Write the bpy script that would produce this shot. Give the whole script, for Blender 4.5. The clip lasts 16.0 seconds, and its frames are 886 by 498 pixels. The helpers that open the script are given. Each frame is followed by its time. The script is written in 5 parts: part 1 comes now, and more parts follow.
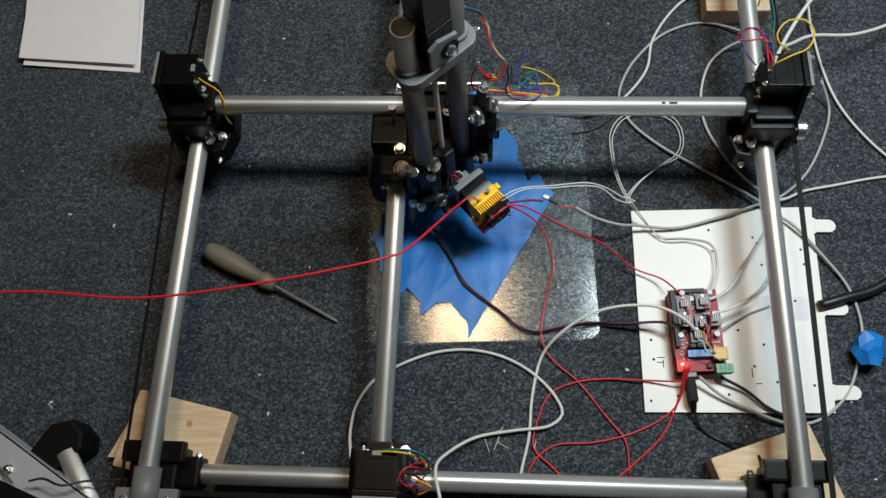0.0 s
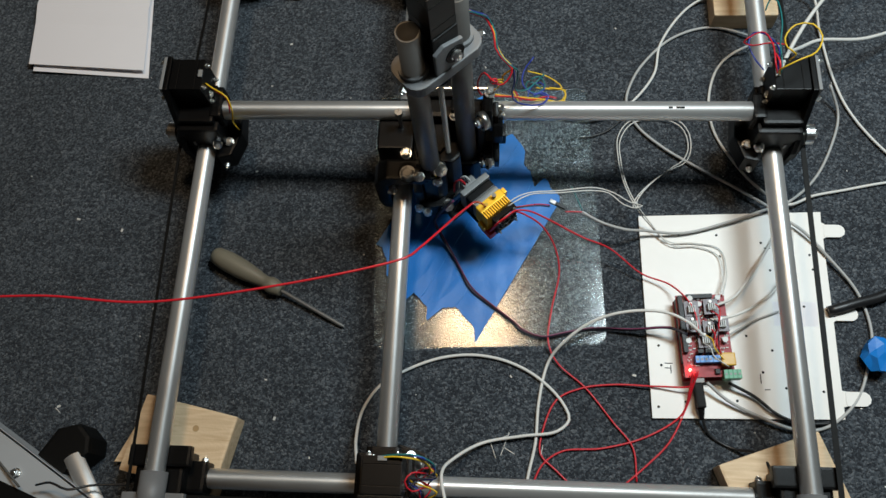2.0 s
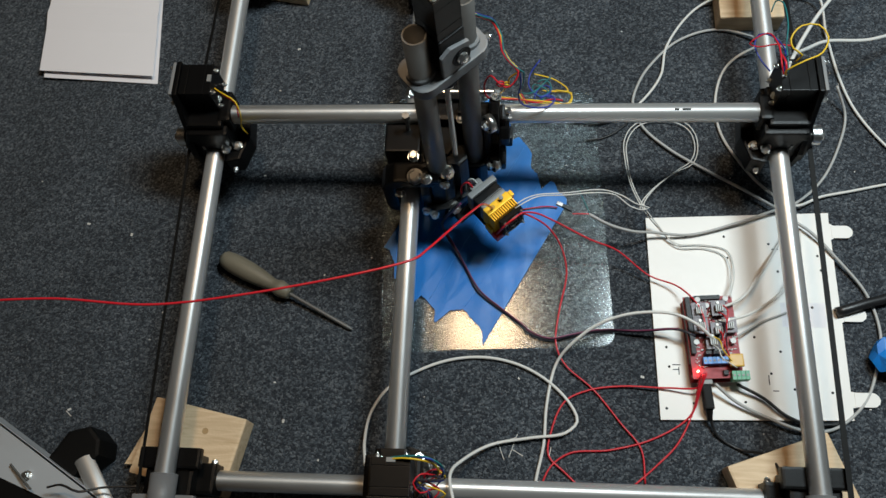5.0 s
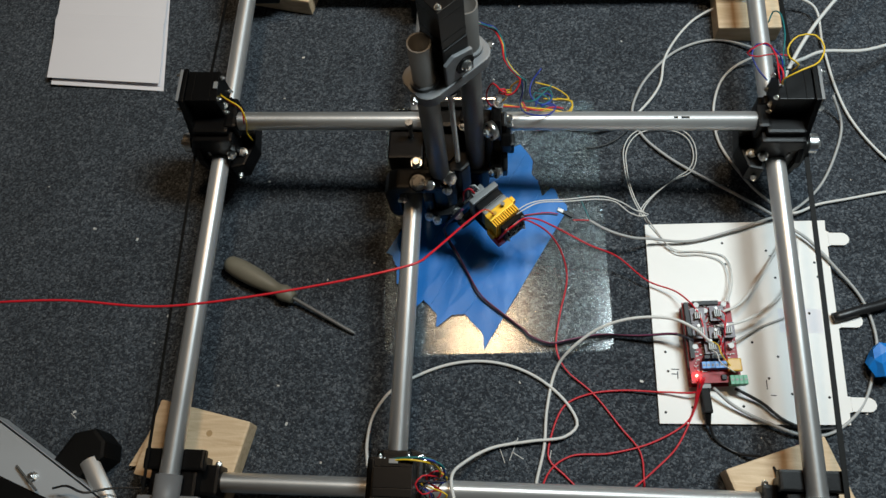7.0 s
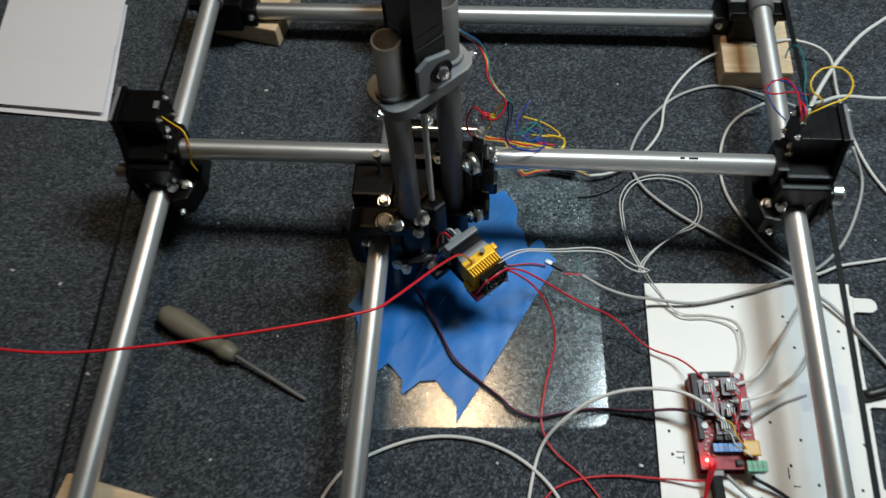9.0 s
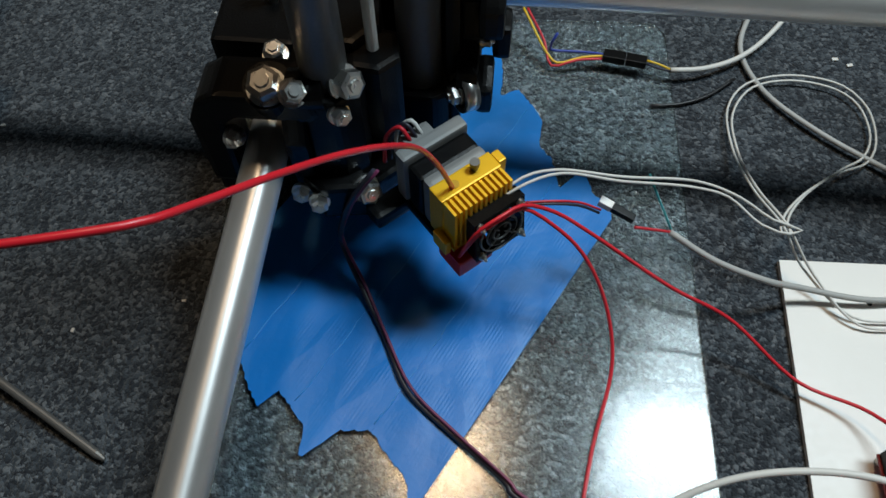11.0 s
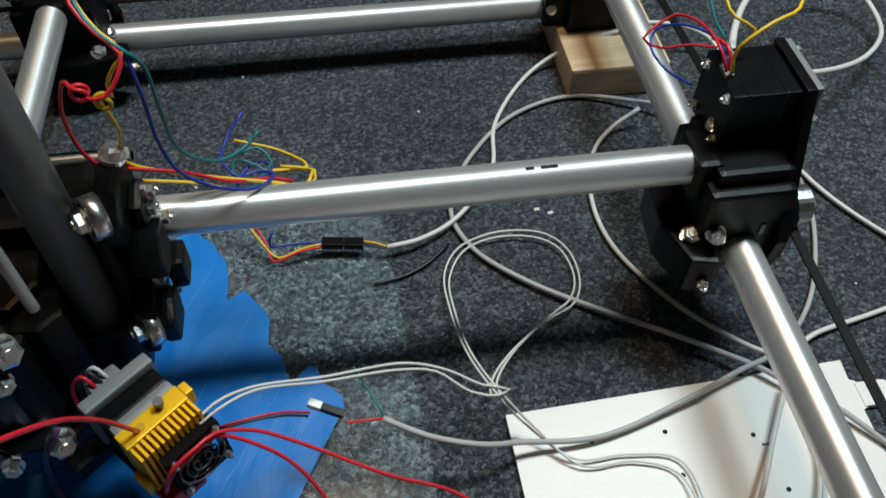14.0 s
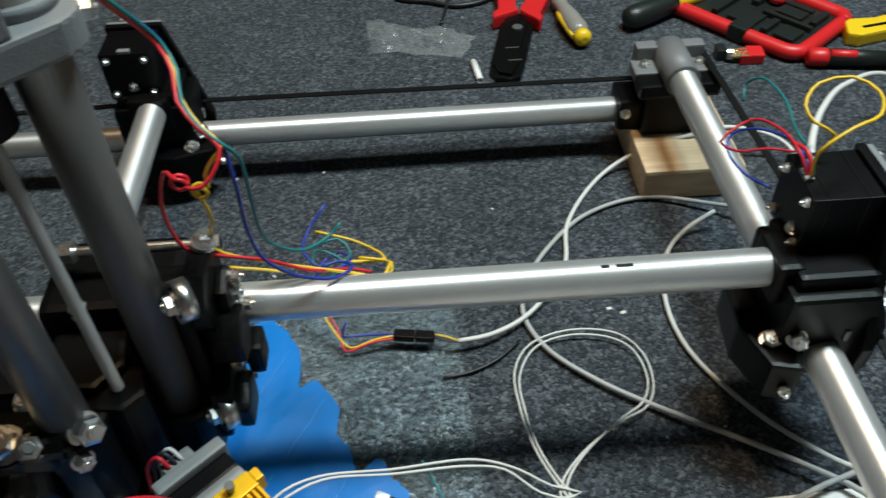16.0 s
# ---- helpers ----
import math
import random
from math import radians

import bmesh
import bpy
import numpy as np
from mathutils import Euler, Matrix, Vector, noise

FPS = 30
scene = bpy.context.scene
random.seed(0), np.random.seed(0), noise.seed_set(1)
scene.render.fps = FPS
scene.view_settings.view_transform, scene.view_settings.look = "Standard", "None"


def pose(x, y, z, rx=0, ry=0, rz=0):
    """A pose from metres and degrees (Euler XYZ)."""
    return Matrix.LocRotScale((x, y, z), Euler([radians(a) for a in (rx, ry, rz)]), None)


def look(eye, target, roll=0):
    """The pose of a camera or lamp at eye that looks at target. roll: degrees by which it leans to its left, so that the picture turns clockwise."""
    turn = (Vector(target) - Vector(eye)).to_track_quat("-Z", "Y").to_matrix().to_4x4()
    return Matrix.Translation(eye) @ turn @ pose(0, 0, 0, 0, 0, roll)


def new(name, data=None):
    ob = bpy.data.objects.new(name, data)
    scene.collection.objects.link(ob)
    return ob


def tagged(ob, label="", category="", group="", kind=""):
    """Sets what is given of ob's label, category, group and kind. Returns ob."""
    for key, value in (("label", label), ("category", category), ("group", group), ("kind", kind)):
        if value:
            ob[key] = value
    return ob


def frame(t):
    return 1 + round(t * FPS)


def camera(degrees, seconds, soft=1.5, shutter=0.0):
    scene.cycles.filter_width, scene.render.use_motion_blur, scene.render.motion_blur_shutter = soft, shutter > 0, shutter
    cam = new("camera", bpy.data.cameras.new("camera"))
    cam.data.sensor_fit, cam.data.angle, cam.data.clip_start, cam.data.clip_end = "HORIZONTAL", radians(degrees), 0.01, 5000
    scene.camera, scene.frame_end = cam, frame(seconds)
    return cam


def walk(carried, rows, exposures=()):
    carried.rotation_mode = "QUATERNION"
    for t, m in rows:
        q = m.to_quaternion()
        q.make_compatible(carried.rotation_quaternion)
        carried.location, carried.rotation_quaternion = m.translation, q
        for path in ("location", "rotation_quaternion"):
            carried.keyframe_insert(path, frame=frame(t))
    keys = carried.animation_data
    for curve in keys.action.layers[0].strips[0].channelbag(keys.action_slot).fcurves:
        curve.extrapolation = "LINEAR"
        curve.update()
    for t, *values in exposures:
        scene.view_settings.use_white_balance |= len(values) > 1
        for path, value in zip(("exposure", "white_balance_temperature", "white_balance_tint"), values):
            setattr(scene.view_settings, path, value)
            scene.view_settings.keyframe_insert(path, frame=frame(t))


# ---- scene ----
cam = camera(57.2, 16.0, shutter=0.5)
PATH = [
    (0, (0.161, -0.248, 1.019), (0.036, 0.455, -0.849), -8.6),
    (0.5, (0.166, -0.25, 1.017), (0.031, 0.461, -0.847), -9.1),
    (1, (0.163, -0.25, 1.018), (0.029, 0.464, -0.846), -8.9),
    (1.5, (0.163, -0.246, 1.019), (0.023, 0.463, -0.846), -9.5),
    (2, (0.165, -0.249, 1.017), (0.016, 0.468, -0.845), -10.1),
    (2.5, (0.166, -0.251, 1.016), (0.016, 0.466, -0.845), -10.5),
    (3, (0.167, -0.247, 1.016), (0.013, 0.462, -0.848), -10.9),
    (3.5, (0.163, -0.253, 1.016), (0.016, 0.471, -0.842), -10.2),
    (4, (0.166, -0.254, 1.017), (0.012, 0.476, -0.839), -10.6),
    (6.5, (0.166, -0.255, 1.026), (-0.01, 0.473, -0.829), -11.9),
    (7, (0.163, -0.265, 1.03), (-0.003, 0.487, -0.816), -10.8),
    (7.5, (0.173, -0.262, 1.032), (-0.005, 0.493, -0.812), -11.7),
    (8, (0.168, -0.26, 1.037), (0.0, 0.492, -0.809), -11.0),
    (8.2, (0.161, -0.28, 1.034), (0.006, 0.507, -0.798), -9.6),
    (10.3, (0.172, -0.109, 0.492), (0.064, 0.906, -1.228), -0.2),
    (10.5, (0.162, -0.096, 0.462), (0.06, 0.92, -1.257), 0.0),
    (11, (0.163, -0.073, 0.452), (0.049, 0.913, -1.284), -1.3),
    (11.5, (0.164, -0.064, 0.436), (-0.021, 0.92, -1.295), -4.9),
    (12, (0.166, -0.068, 0.427), (-0.081, 0.931, -1.288), -7.1),
    (12.5, (0.154, -0.066, 0.412), (-0.052, 0.945, -1.301), -4.8),
    (13, (0.21, -0.08, 0.465), (0.05, 1.025, -1.194), -7.4),
    (13.5, (0.267, -0.065, 0.471), (0.311, 1.157, -1.112), -4.7),
    (14, (0.262, -0.045, 0.488), (0.461, 1.185, -1.076), 1.1),
    (14.5, (0.273, -0.056, 0.49), (0.461, 1.281, -0.985), -0.1),
    (15, (0.269, -0.051, 0.49), (0.463, 1.334, -0.939), 0.5),
    (15.5, (0.265, -0.046, 0.487), (0.442, 1.365, -0.919), 0.1),
    (16, (0.256, -0.049, 0.49), (0.317, 1.375, -0.912), -2.1),
]
walk(cam, [(t, look(eye, target, roll)) for t, eye, target, roll in PATH],
     exposures=[(0, 0.0, 6750, 10), (8.2, 0.0, 6750, 10), (10.3, -0.12, 6450, 8), (12.5, -0.1, 6500, 8), (14, 0.02, 6650, 8), (16, 0.38, 6650, 5)])

# ---- light ----
world = bpy.data.worlds.new("room_air")
world.use_nodes = True
world.node_tree.nodes["Background"].inputs[0].default_value = (0.10, 0.115, 0.13, 1)
world.node_tree.nodes["Background"].inputs[1].default_value = 0.1
scene.world = world


def area_lamp(name, eye, target, size, watts, colour, depth=None):
    """A round ceiling lamp, or a long one where a depth is given."""
    data = bpy.data.lights.new(name, "AREA")
    data.shape, data.size, data.energy, data.color = "DISK" if depth is None else "RECTANGLE", size, watts, colour
    if depth:
        data.size_y = depth
    ob = new(name, data)
    ob.matrix_world = look(eye, target)
    return ob


area_lamp("cool_tube_lamp", (0.86, 0.56, 1.8), (0.82, 0.30, 0), 0.68, 36, (0.76, 0.92, 1.0), 0.30)
area_lamp("warm_ceiling_lamp", (0.06, 0.62, 2.3), (0.15, 0.2, 0), 0.3, 13, (1.0, 0.70, 0.43))


# ---- materials ----
def material(name, colour, rough=0.5, metal=0.0, grain=0.12, scale=60.0, bump=0.0, bump_scale=400.0, spec=0.5):
    """A painted, plastic or metal surface with variation at two scales."""
    m = bpy.data.materials.new(name)
    m.use_nodes = True
    t = m.node_tree
    b = t.nodes["Principled BSDF"]
    b.inputs["Metallic"].default_value = metal
    b.inputs["Specular IOR Level"].default_value = spec
    co = t.nodes.new("ShaderNodeTexCoord")
    big = t.nodes.new("ShaderNodeTexNoise")
    big.inputs["Scale"].default_value = scale
    big.inputs["Detail"].default_value = 6
    t.links.new(co.outputs["Object"], big.inputs["Vector"])
    ramp = t.nodes.new("ShaderNodeMix")
    ramp.data_type = "RGBA"
    lo = [c * (1 - grain) for c in colour]
    hi = [min(1, c * (1 + grain)) for c in colour]
    ramp.inputs[6].default_value = (*lo, 1)
    ramp.inputs[7].default_value = (*hi, 1)
    t.links.new(big.outputs["Fac"], ramp.inputs[0])
    t.links.new(ramp.outputs[2], b.inputs["Base Color"])
    fine = t.nodes.new("ShaderNodeTexNoise")
    fine.inputs["Scale"].default_value = bump_scale
    fine.inputs["Detail"].default_value = 3
    t.links.new(co.outputs["Object"], fine.inputs["Vector"])
    mr = t.nodes.new("ShaderNodeMapRange")
    mr.inputs["To Min"].default_value = max(0.03, rough - 0.08)
    mr.inputs["To Max"].default_value = min(1, rough + 0.08)
    t.links.new(fine.outputs["Fac"], mr.inputs["Value"])
    t.links.new(mr.outputs["Result"], b.inputs["Roughness"])
    if bump:
        bp = t.nodes.new("ShaderNodeBump")
        bp.inputs["Strength"].default_value = bump
        bp.inputs["Distance"].default_value = 0.001
        t.links.new(fine.outputs["Fac"], bp.inputs["Height"])
        t.links.new(bp.outputs["Normal"], b.inputs["Normal"])
    return m


def carpet_material():
    m = bpy.data.materials.new("carpet")
    m.use_nodes = True
    t = m.node_tree
    b = t.nodes["Principled BSDF"]
    b.inputs["Roughness"].default_value = 0.95
    b.inputs["Specular IOR Level"].default_value = 0.15
    b.inputs["Sheen Weight"].default_value = 0.12
    co = t.nodes.new("ShaderNodeTexCoord")
    warp = t.nodes.new("ShaderNodeTexNoise")
    warp.inputs["Scale"].default_value = 260
    warp.inputs["Detail"].default_value = 2
    t.links.new(co.outputs["Object"], warp.inputs["Vector"])
    mixv = t.nodes.new("ShaderNodeMix")
    mixv.data_type = "VECTOR"
    mixv.inputs[0].default_value = 0.006
    t.links.new(co.outputs["Object"], mixv.inputs[4])
    t.links.new(warp.outputs["Color"], mixv.inputs[5])
    tuft = t.nodes.new("ShaderNodeTexVoronoi")
    tuft.inputs["Scale"].default_value = 430
    t.links.new(mixv.outputs[1], tuft.inputs["Vector"])
    ramp = t.nodes.new("ShaderNodeValToRGB")
    e = ramp.color_ramp.elements
    e[0].position, e[0].color = 0.0, (0.016, 0.019, 0.025, 1)
    e[1].position, e[1].color = 1.0, (0.138, 0.152, 0.167, 1)
    for p, c in ((0.35, (0.028, 0.034, 0.042, 1)), (0.62, (0.052, 0.062, 0.074, 1)), (0.86, (0.090, 0.104, 0.119, 1))):
        q = e.new(p)
        q.color = c
    sep = t.nodes.new("ShaderNodeSeparateColor")
    t.links.new(tuft.outputs["Color"], sep.inputs[0])
    t.links.new(sep.outputs[0], ramp.inputs[0])
    worn = t.nodes.new("ShaderNodeTexNoise")
    worn.inputs["Scale"].default_value = 7
    worn.inputs["Detail"].default_value = 5
    t.links.new(co.outputs["Object"], worn.inputs["Vector"])
    wr = t.nodes.new("ShaderNodeMapRange")
    wr.inputs["From Min"].default_value, wr.inputs["From Max"].default_value = 0.3, 0.7
    wr.inputs["To Min"].default_value, wr.inputs["To Max"].default_value = 0.82, 1.2
    t.links.new(worn.outputs["Fac"], wr.inputs["Value"])
    mul = t.nodes.new("ShaderNodeMix")
    mul.data_type, mul.blend_type = "RGBA", "MULTIPLY"
    mul.inputs[0].default_value = 1
    t.links.new(ramp.outputs[0], mul.inputs[6])
    t.links.new(wr.outputs["Result"], mul.inputs[7])
    t.links.new(mul.outputs[2], b.inputs["Base Color"])
    add = t.nodes.new("ShaderNodeMath")
    add.operation = "SUBTRACT"
    t.links.new(warp.outputs["Fac"], add.inputs[0])
    t.links.new(tuft.outputs["Distance"], add.inputs[1])
    bp = t.nodes.new("ShaderNodeBump")
    bp.inputs["Strength"].default_value = 0.75
    bp.inputs["Distance"].default_value = 0.003
    t.links.new(add.outputs[0], bp.inputs["Height"])
    t.links.new(bp.outputs["Normal"], b.inputs["Normal"])
    return m


def glass_material():
    m = bpy.data.materials.new("pebbled_glass")
    m.use_nodes = True
    t = m.node_tree
    b = t.nodes["Principled BSDF"]
    b.inputs["Base Color"].default_value = (0.74, 0.80, 0.79, 1)
    b.inputs["Roughness"].default_value = 0.2
    b.inputs["Transmission Weight"].default_value = 1.0
    b.inputs["IOR"].default_value = 1.33
    b.inputs["Specular IOR Level"].default_value = 0.17
    co = t.nodes.new("ShaderNodeTexCoord")
    v = t.nodes.new("ShaderNodeTexVoronoi")
    v.feature = "SMOOTH_F1"
    v.inputs["Scale"].default_value = 230
    t.links.new(co.outputs["Object"], v.inputs["Vector"])
    n = t.nodes.new("ShaderNodeTexNoise")
    n.inputs["Scale"].default_value = 9
    n.inputs["Detail"].default_value = 5
    t.links.new(co.outputs["Object"], n.inputs["Vector"])
    mr = t.nodes.new("ShaderNodeMapRange")
    mr.inputs["To Min"].default_value, mr.inputs["To Max"].default_value = 0.085, 0.16
    t.links.new(n.outputs["Fac"], mr.inputs["Value"])
    t.links.new(mr.outputs["Result"], b.inputs["Roughness"])
    bp = t.nodes.new("ShaderNodeBump")
    bp.inputs["Strength"].default_value = 0.018
    bp.inputs["Distance"].default_value = 0.001
    t.links.new(v.outputs["Distance"], bp.inputs["Height"])
    t.links.new(bp.outputs["Normal"], b.inputs["Normal"])
    return m


def wood_material():
    m = material("pine", (0.62, 0.44, 0.25), 0.6, 0, 0.2, 18, 0.25, 300)
    t = m.node_tree
    b = t.nodes["Principled BSDF"]
    co = t.nodes.new("ShaderNodeTexCoord")
    mp = t.nodes.new("ShaderNodeMapping")
    mp.inputs["Rotation"].default_value = (0, 0, 0.25)
    mp.inputs["Scale"].default_value = (1, 9, 9)
    t.links.new(co.outputs["Object"], mp.inputs["Vector"])
    n = t.nodes.new("ShaderNodeTexNoise")
    n.inputs["Scale"].default_value = 14
    n.inputs["Detail"].default_value = 8
    n.inputs["Distortion"].default_value = 1.2
    t.links.new(mp.outputs["Vector"], n.inputs["Vector"])
    r = t.nodes.new("ShaderNodeValToRGB")
    e = r.color_ramp.elements
    e[0].position, e[0].color = 0.3, (0.55, 0.38, 0.22, 1)
    e[1].position, e[1].color = 0.66, (0.72, 0.54, 0.35, 1)
    t.links.new(n.outputs["Fac"], r.inputs[0])
    t.links.new(r.outputs[0], b.inputs["Base Color"])
    return m


def glow_material(name, colour, strength):
    m = material(name, colour, 0.3)
    b = m.node_tree.nodes["Principled BSDF"]
    b.inputs["Emission Color"].default_value = (*colour, 1)
    b.inputs["Emission Strength"].default_value = strength
    return m


carpet = carpet_material()
pebbled_glass = glass_material()
pine = wood_material()
# greys of the unseen walls and ceiling, kept dark to limit bounced light
unseen_wall_grey = material("unseen_wall_grey", (0.16, 0.157, 0.15), 0.8, 0, 0.05, 3, 0.1, 200)
unseen_ceiling_grey = material("unseen_ceiling_grey", (0.18, 0.18, 0.177), 0.85, 0, 0.04, 3)
tube_steel = material("tube_steel", (0.86, 0.86, 0.85), 0.48, 0.78, 0.10, 25, 0.03, 500)
tube_nodes = tube_steel.node_tree.nodes
tube_nodes["Principled BSDF"].inputs["Anisotropic"].default_value = 0.82
tube_nodes["Principled BSDF"].inputs["Anisotropic Rotation"].default_value = 0.25
tangent = tube_nodes.new("ShaderNodeTangent")
tangent.direction_type, tangent.axis = "RADIAL", "Z"
tube_steel.node_tree.links.new(tangent.outputs[0], tube_nodes["Principled BSDF"].inputs["Tangent"])
dull_steel = material("dull_steel", (0.17, 0.17, 0.165), 0.46, 0.6, 0.15, 30, 0.1, 500)
bright_steel = material("bright_steel", (0.80, 0.80, 0.78), 0.3, 1.0, 0.08, 80)
zinc_thread = material("zinc_thread", (0.82, 0.82, 0.80), 0.45, 0.5, 0.08, 80)
black_print = material("black_printed_plastic", (0.0028, 0.0028, 0.003), 0.36, 0, 0.3, 60, 0.15, 900, 0.16)
black_metal = material("black_motor_paint", (0.003, 0.003, 0.0032), 0.34, 0, 0.3, 80, 0.1, 700, 0.18)
black_rubber = material("black_rubber", (0.004, 0.004, 0.004), 0.55, 0, 0.3, 80, 0.2, 700, 0.15)
grey_print = material("grey_printed_plastic", (0.19, 0.192, 0.195), 0.5, 0, 0.12, 60, 0.2, 900)
grey_alloy = material("grey_alloy", (0.22, 0.22, 0.215), 0.55, 0.2, 0.1, 60, 0.1, 800)
grey_paint = material("grey_enamel", (0.42, 0.44, 0.46), 0.45, 0.1, 0.06, 12, 0.05, 300)
yellow_anodised = material("yellow_anodised", (0.85, 0.48, 0.006), 0.38, 0.25, 0.08, 90)
blue_tape = material("blue_tape", (0.003, 0.175, 0.56), 0.42, 0, 0.22, 14, 0.3, 120, 0.4)
tape_seam = material("tape_seam", (0.02, 0.24, 0.64), 0.4, 0, 0.2, 60)
white_panel = material("white_panel", (0.76, 0.73, 0.69), 0.42, 0, 0.05, 10, 0.05, 300)
paper_white = material("paper_white", (0.80, 0.77, 0.79), 0.85, 0, 0.02, 20, 0.05, 300)
putty_plastic = material("putty_plastic", (0.17, 0.155, 0.115), 0.5, 0, 0.2, 40, 0.1, 500)
red_pcb = material("red_circuit_board", (0.30, 0.020, 0.030), 0.55, 0, 0.3, 150)
purple_pcb = material("purple_circuit_board", (0.045, 0.012, 0.022), 0.4, 0, 0.3, 150)
blue_plastic = material("blue_plastic", (0.03, 0.22, 0.60), 0.4, 0, 0.1, 60)
green_plastic = material("green_plastic", (0.06, 0.30, 0.16), 0.45, 0, 0.1, 60)
amber_plastic = material("amber_plastic", (0.55, 0.30, 0.01), 0.4, 0, 0.1, 60)
white_plastic = material("white_plastic", (0.80, 0.80, 0.78), 0.4, 0, 0.04, 60)
red_plastic = material("red_filament", (0.58, 0.014, 0.026), 0.35, 0, 0.1, 60)
red_wire = material("red_wire", (0.60, 0.016, 0.030), 0.4, 0, 0.1, 60)
white_wire = material("white_wire", (0.66, 0.65, 0.62), 0.5, 0, 0.08, 40)
grey_wire = material("grey_wire", (0.40, 0.40, 0.39), 0.5, 0, 0.1, 40)
black_wire = material("black_wire", (0.012, 0.012, 0.013), 0.4, 0, 0.2, 60)
dark_wire = material("dark_wire", (0.022, 0.022, 0.035), 0.45, 0, 0.3, 60)
purple_wire = material("purple_wire", (0.16, 0.03, 0.08), 0.45, 0, 0.2, 60)
teal_wire = material("teal_wire", (0.01, 0.16, 0.17), 0.45, 0, 0.15, 60)
blue_wire = material("blue_wire", (0.015, 0.04, 0.32), 0.45, 0, 0.15, 60)
yellow_wire = material("yellow_wire", (0.75, 0.48, 0.02), 0.45, 0, 0.1, 60)
tool_red = material("tool_red", (0.62, 0.015, 0.018), 0.4, 0, 0.08, 40)
tool_yellow = material("tool_yellow", (0.80, 0.52, 0.015), 0.4, 0, 0.08, 40)
clear_film = material("clear_film", (0.85, 0.86, 0.86), 0.11, 0, 0.03, 40, 0.1, 60)
film_tree = clear_film.node_tree
see = film_tree.nodes.new("ShaderNodeBsdfTransparent")
film_mix = film_tree.nodes.new("ShaderNodeMixShader")
film_mix.inputs[0].default_value = 0.06
film_tree.links.new(see.outputs[0], film_mix.inputs[1])
film_tree.links.new(film_tree.nodes["Principled BSDF"].outputs[0], film_mix.inputs[2])
film_tree.links.new(film_mix.outputs[0], film_tree.nodes["Material Output"].inputs["Surface"])
cap_grey = material("cap_grey", (0.15, 0.15, 0.152), 0.5, 0, 0.1, 60, 0.2, 900)
smoke_plastic = material("smoke_plastic", (0.26, 0.245, 0.22), 0.25, 0, 0.15, 60)
case_black = material("case_black", (0.010, 0.014, 0.012), 0.4, 0, 0.3, 60, 0.2, 500)
light_alloy = material("light_alloy", (0.36, 0.36, 0.35), 0.5, 0.3, 0.08, 80)
gold_pin = material("gold_pin", (0.85, 0.62, 0.32), 0.25, 1.0, 0.06, 90)
debris_white = material("debris", (0.62, 0.60, 0.57), 0.7, 0, 0.2, 60)
led_red = glow_material("lit_red_lamp", (1.0, 0.03, 0.02), 60)


# ---- mesh helpers ----
def part(name, bm, mat, parent=None, label="", smooth=False):
    """Links a bmesh, built in world metres, as one mesh object under a thing or a part."""
    me = bpy.data.meshes.new(name)
    if smooth:
        for f in bm.faces:
            f.smooth = len(f.verts) < 5
    bm.to_mesh(me)
    bm.free()
    me.materials.append(mat)
    ob = new(name, me)
    if parent is not None:
        ob.parent = parent
        if parent.type == "EMPTY":
            ob.matrix_parent_inverse = Matrix.Translation(-parent.location)
    if label:
        tagged(ob, label)
    return ob


def thing(name, at, label, category, group="", kind=""):
    ob = new(name)
    ob.empty_display_size = 0.02
    ob.location = at
    return tagged(ob, label, category, group, kind)


def turn(c, deg):
    """A frame at c, turned about the upright."""
    return Matrix.Translation(c) @ Matrix.Rotation(radians(deg), 4, "Z")


ID = Matrix.Identity(4)


def box(bm, lo, hi, m=ID, bevel=0.0):
    lo, hi = Vector(lo), Vector(hi)
    made = bmesh.ops.create_cube(bm, size=1)["verts"]
    bmesh.ops.transform(bm, verts=made, matrix=m @ Matrix.Translation((lo + hi) / 2) @ Matrix.Diagonal((*(hi - lo), 1)))
    if bevel:
        edges = list({e for v in made for e in v.link_edges})
        bmesh.ops.bevel(bm, geom=edges, offset=bevel, segments=2, affect="EDGES", profile=0.7)
    return bm


def cyl(bm, p0, p1, r, seg=20, r2=None, m=ID):
    p0, p1 = Vector(p0), Vector(p1)
    d = p1 - p0
    made = bmesh.ops.create_cone(bm, cap_ends=True, segments=seg, radius1=r, radius2=r if r2 is None else r2, depth=d.length)["verts"]
    bmesh.ops.transform(bm, verts=made, matrix=m @ Matrix.Translation((p0 + p1) / 2) @ d.to_track_quat("Z", "Y").to_matrix().to_4x4())
    return bm


def prism(bm, outline, axis, a, b, m=ID, bevel=0.0):
    """A flat outline, in the two other axes, drawn out along an axis from a to b."""
    def at(p, h):
        q = list(p)
        q.insert("xyz".index(axis), h)
        return m @ Vector(q)
    low = [bm.verts.new(at(p, a)) for p in outline]
    top = [bm.verts.new(at(p, b)) for p in outline]
    n = len(outline)
    faces = [bm.faces.new(low), bm.faces.new(top)]
    for i in range(n):
        faces.append(bm.faces.new((low[i], low[(i + 1) % n], top[(i + 1) % n], top[i])))
    bmesh.ops.recalc_face_normals(bm, faces=faces)
    if bevel:
        edges = list({e for v in low + top for e in v.link_edges})
        bmesh.ops.bevel(bm, geom=edges, offset=bevel, segments=2, affect="EDGES", profile=0.7)
    return bm


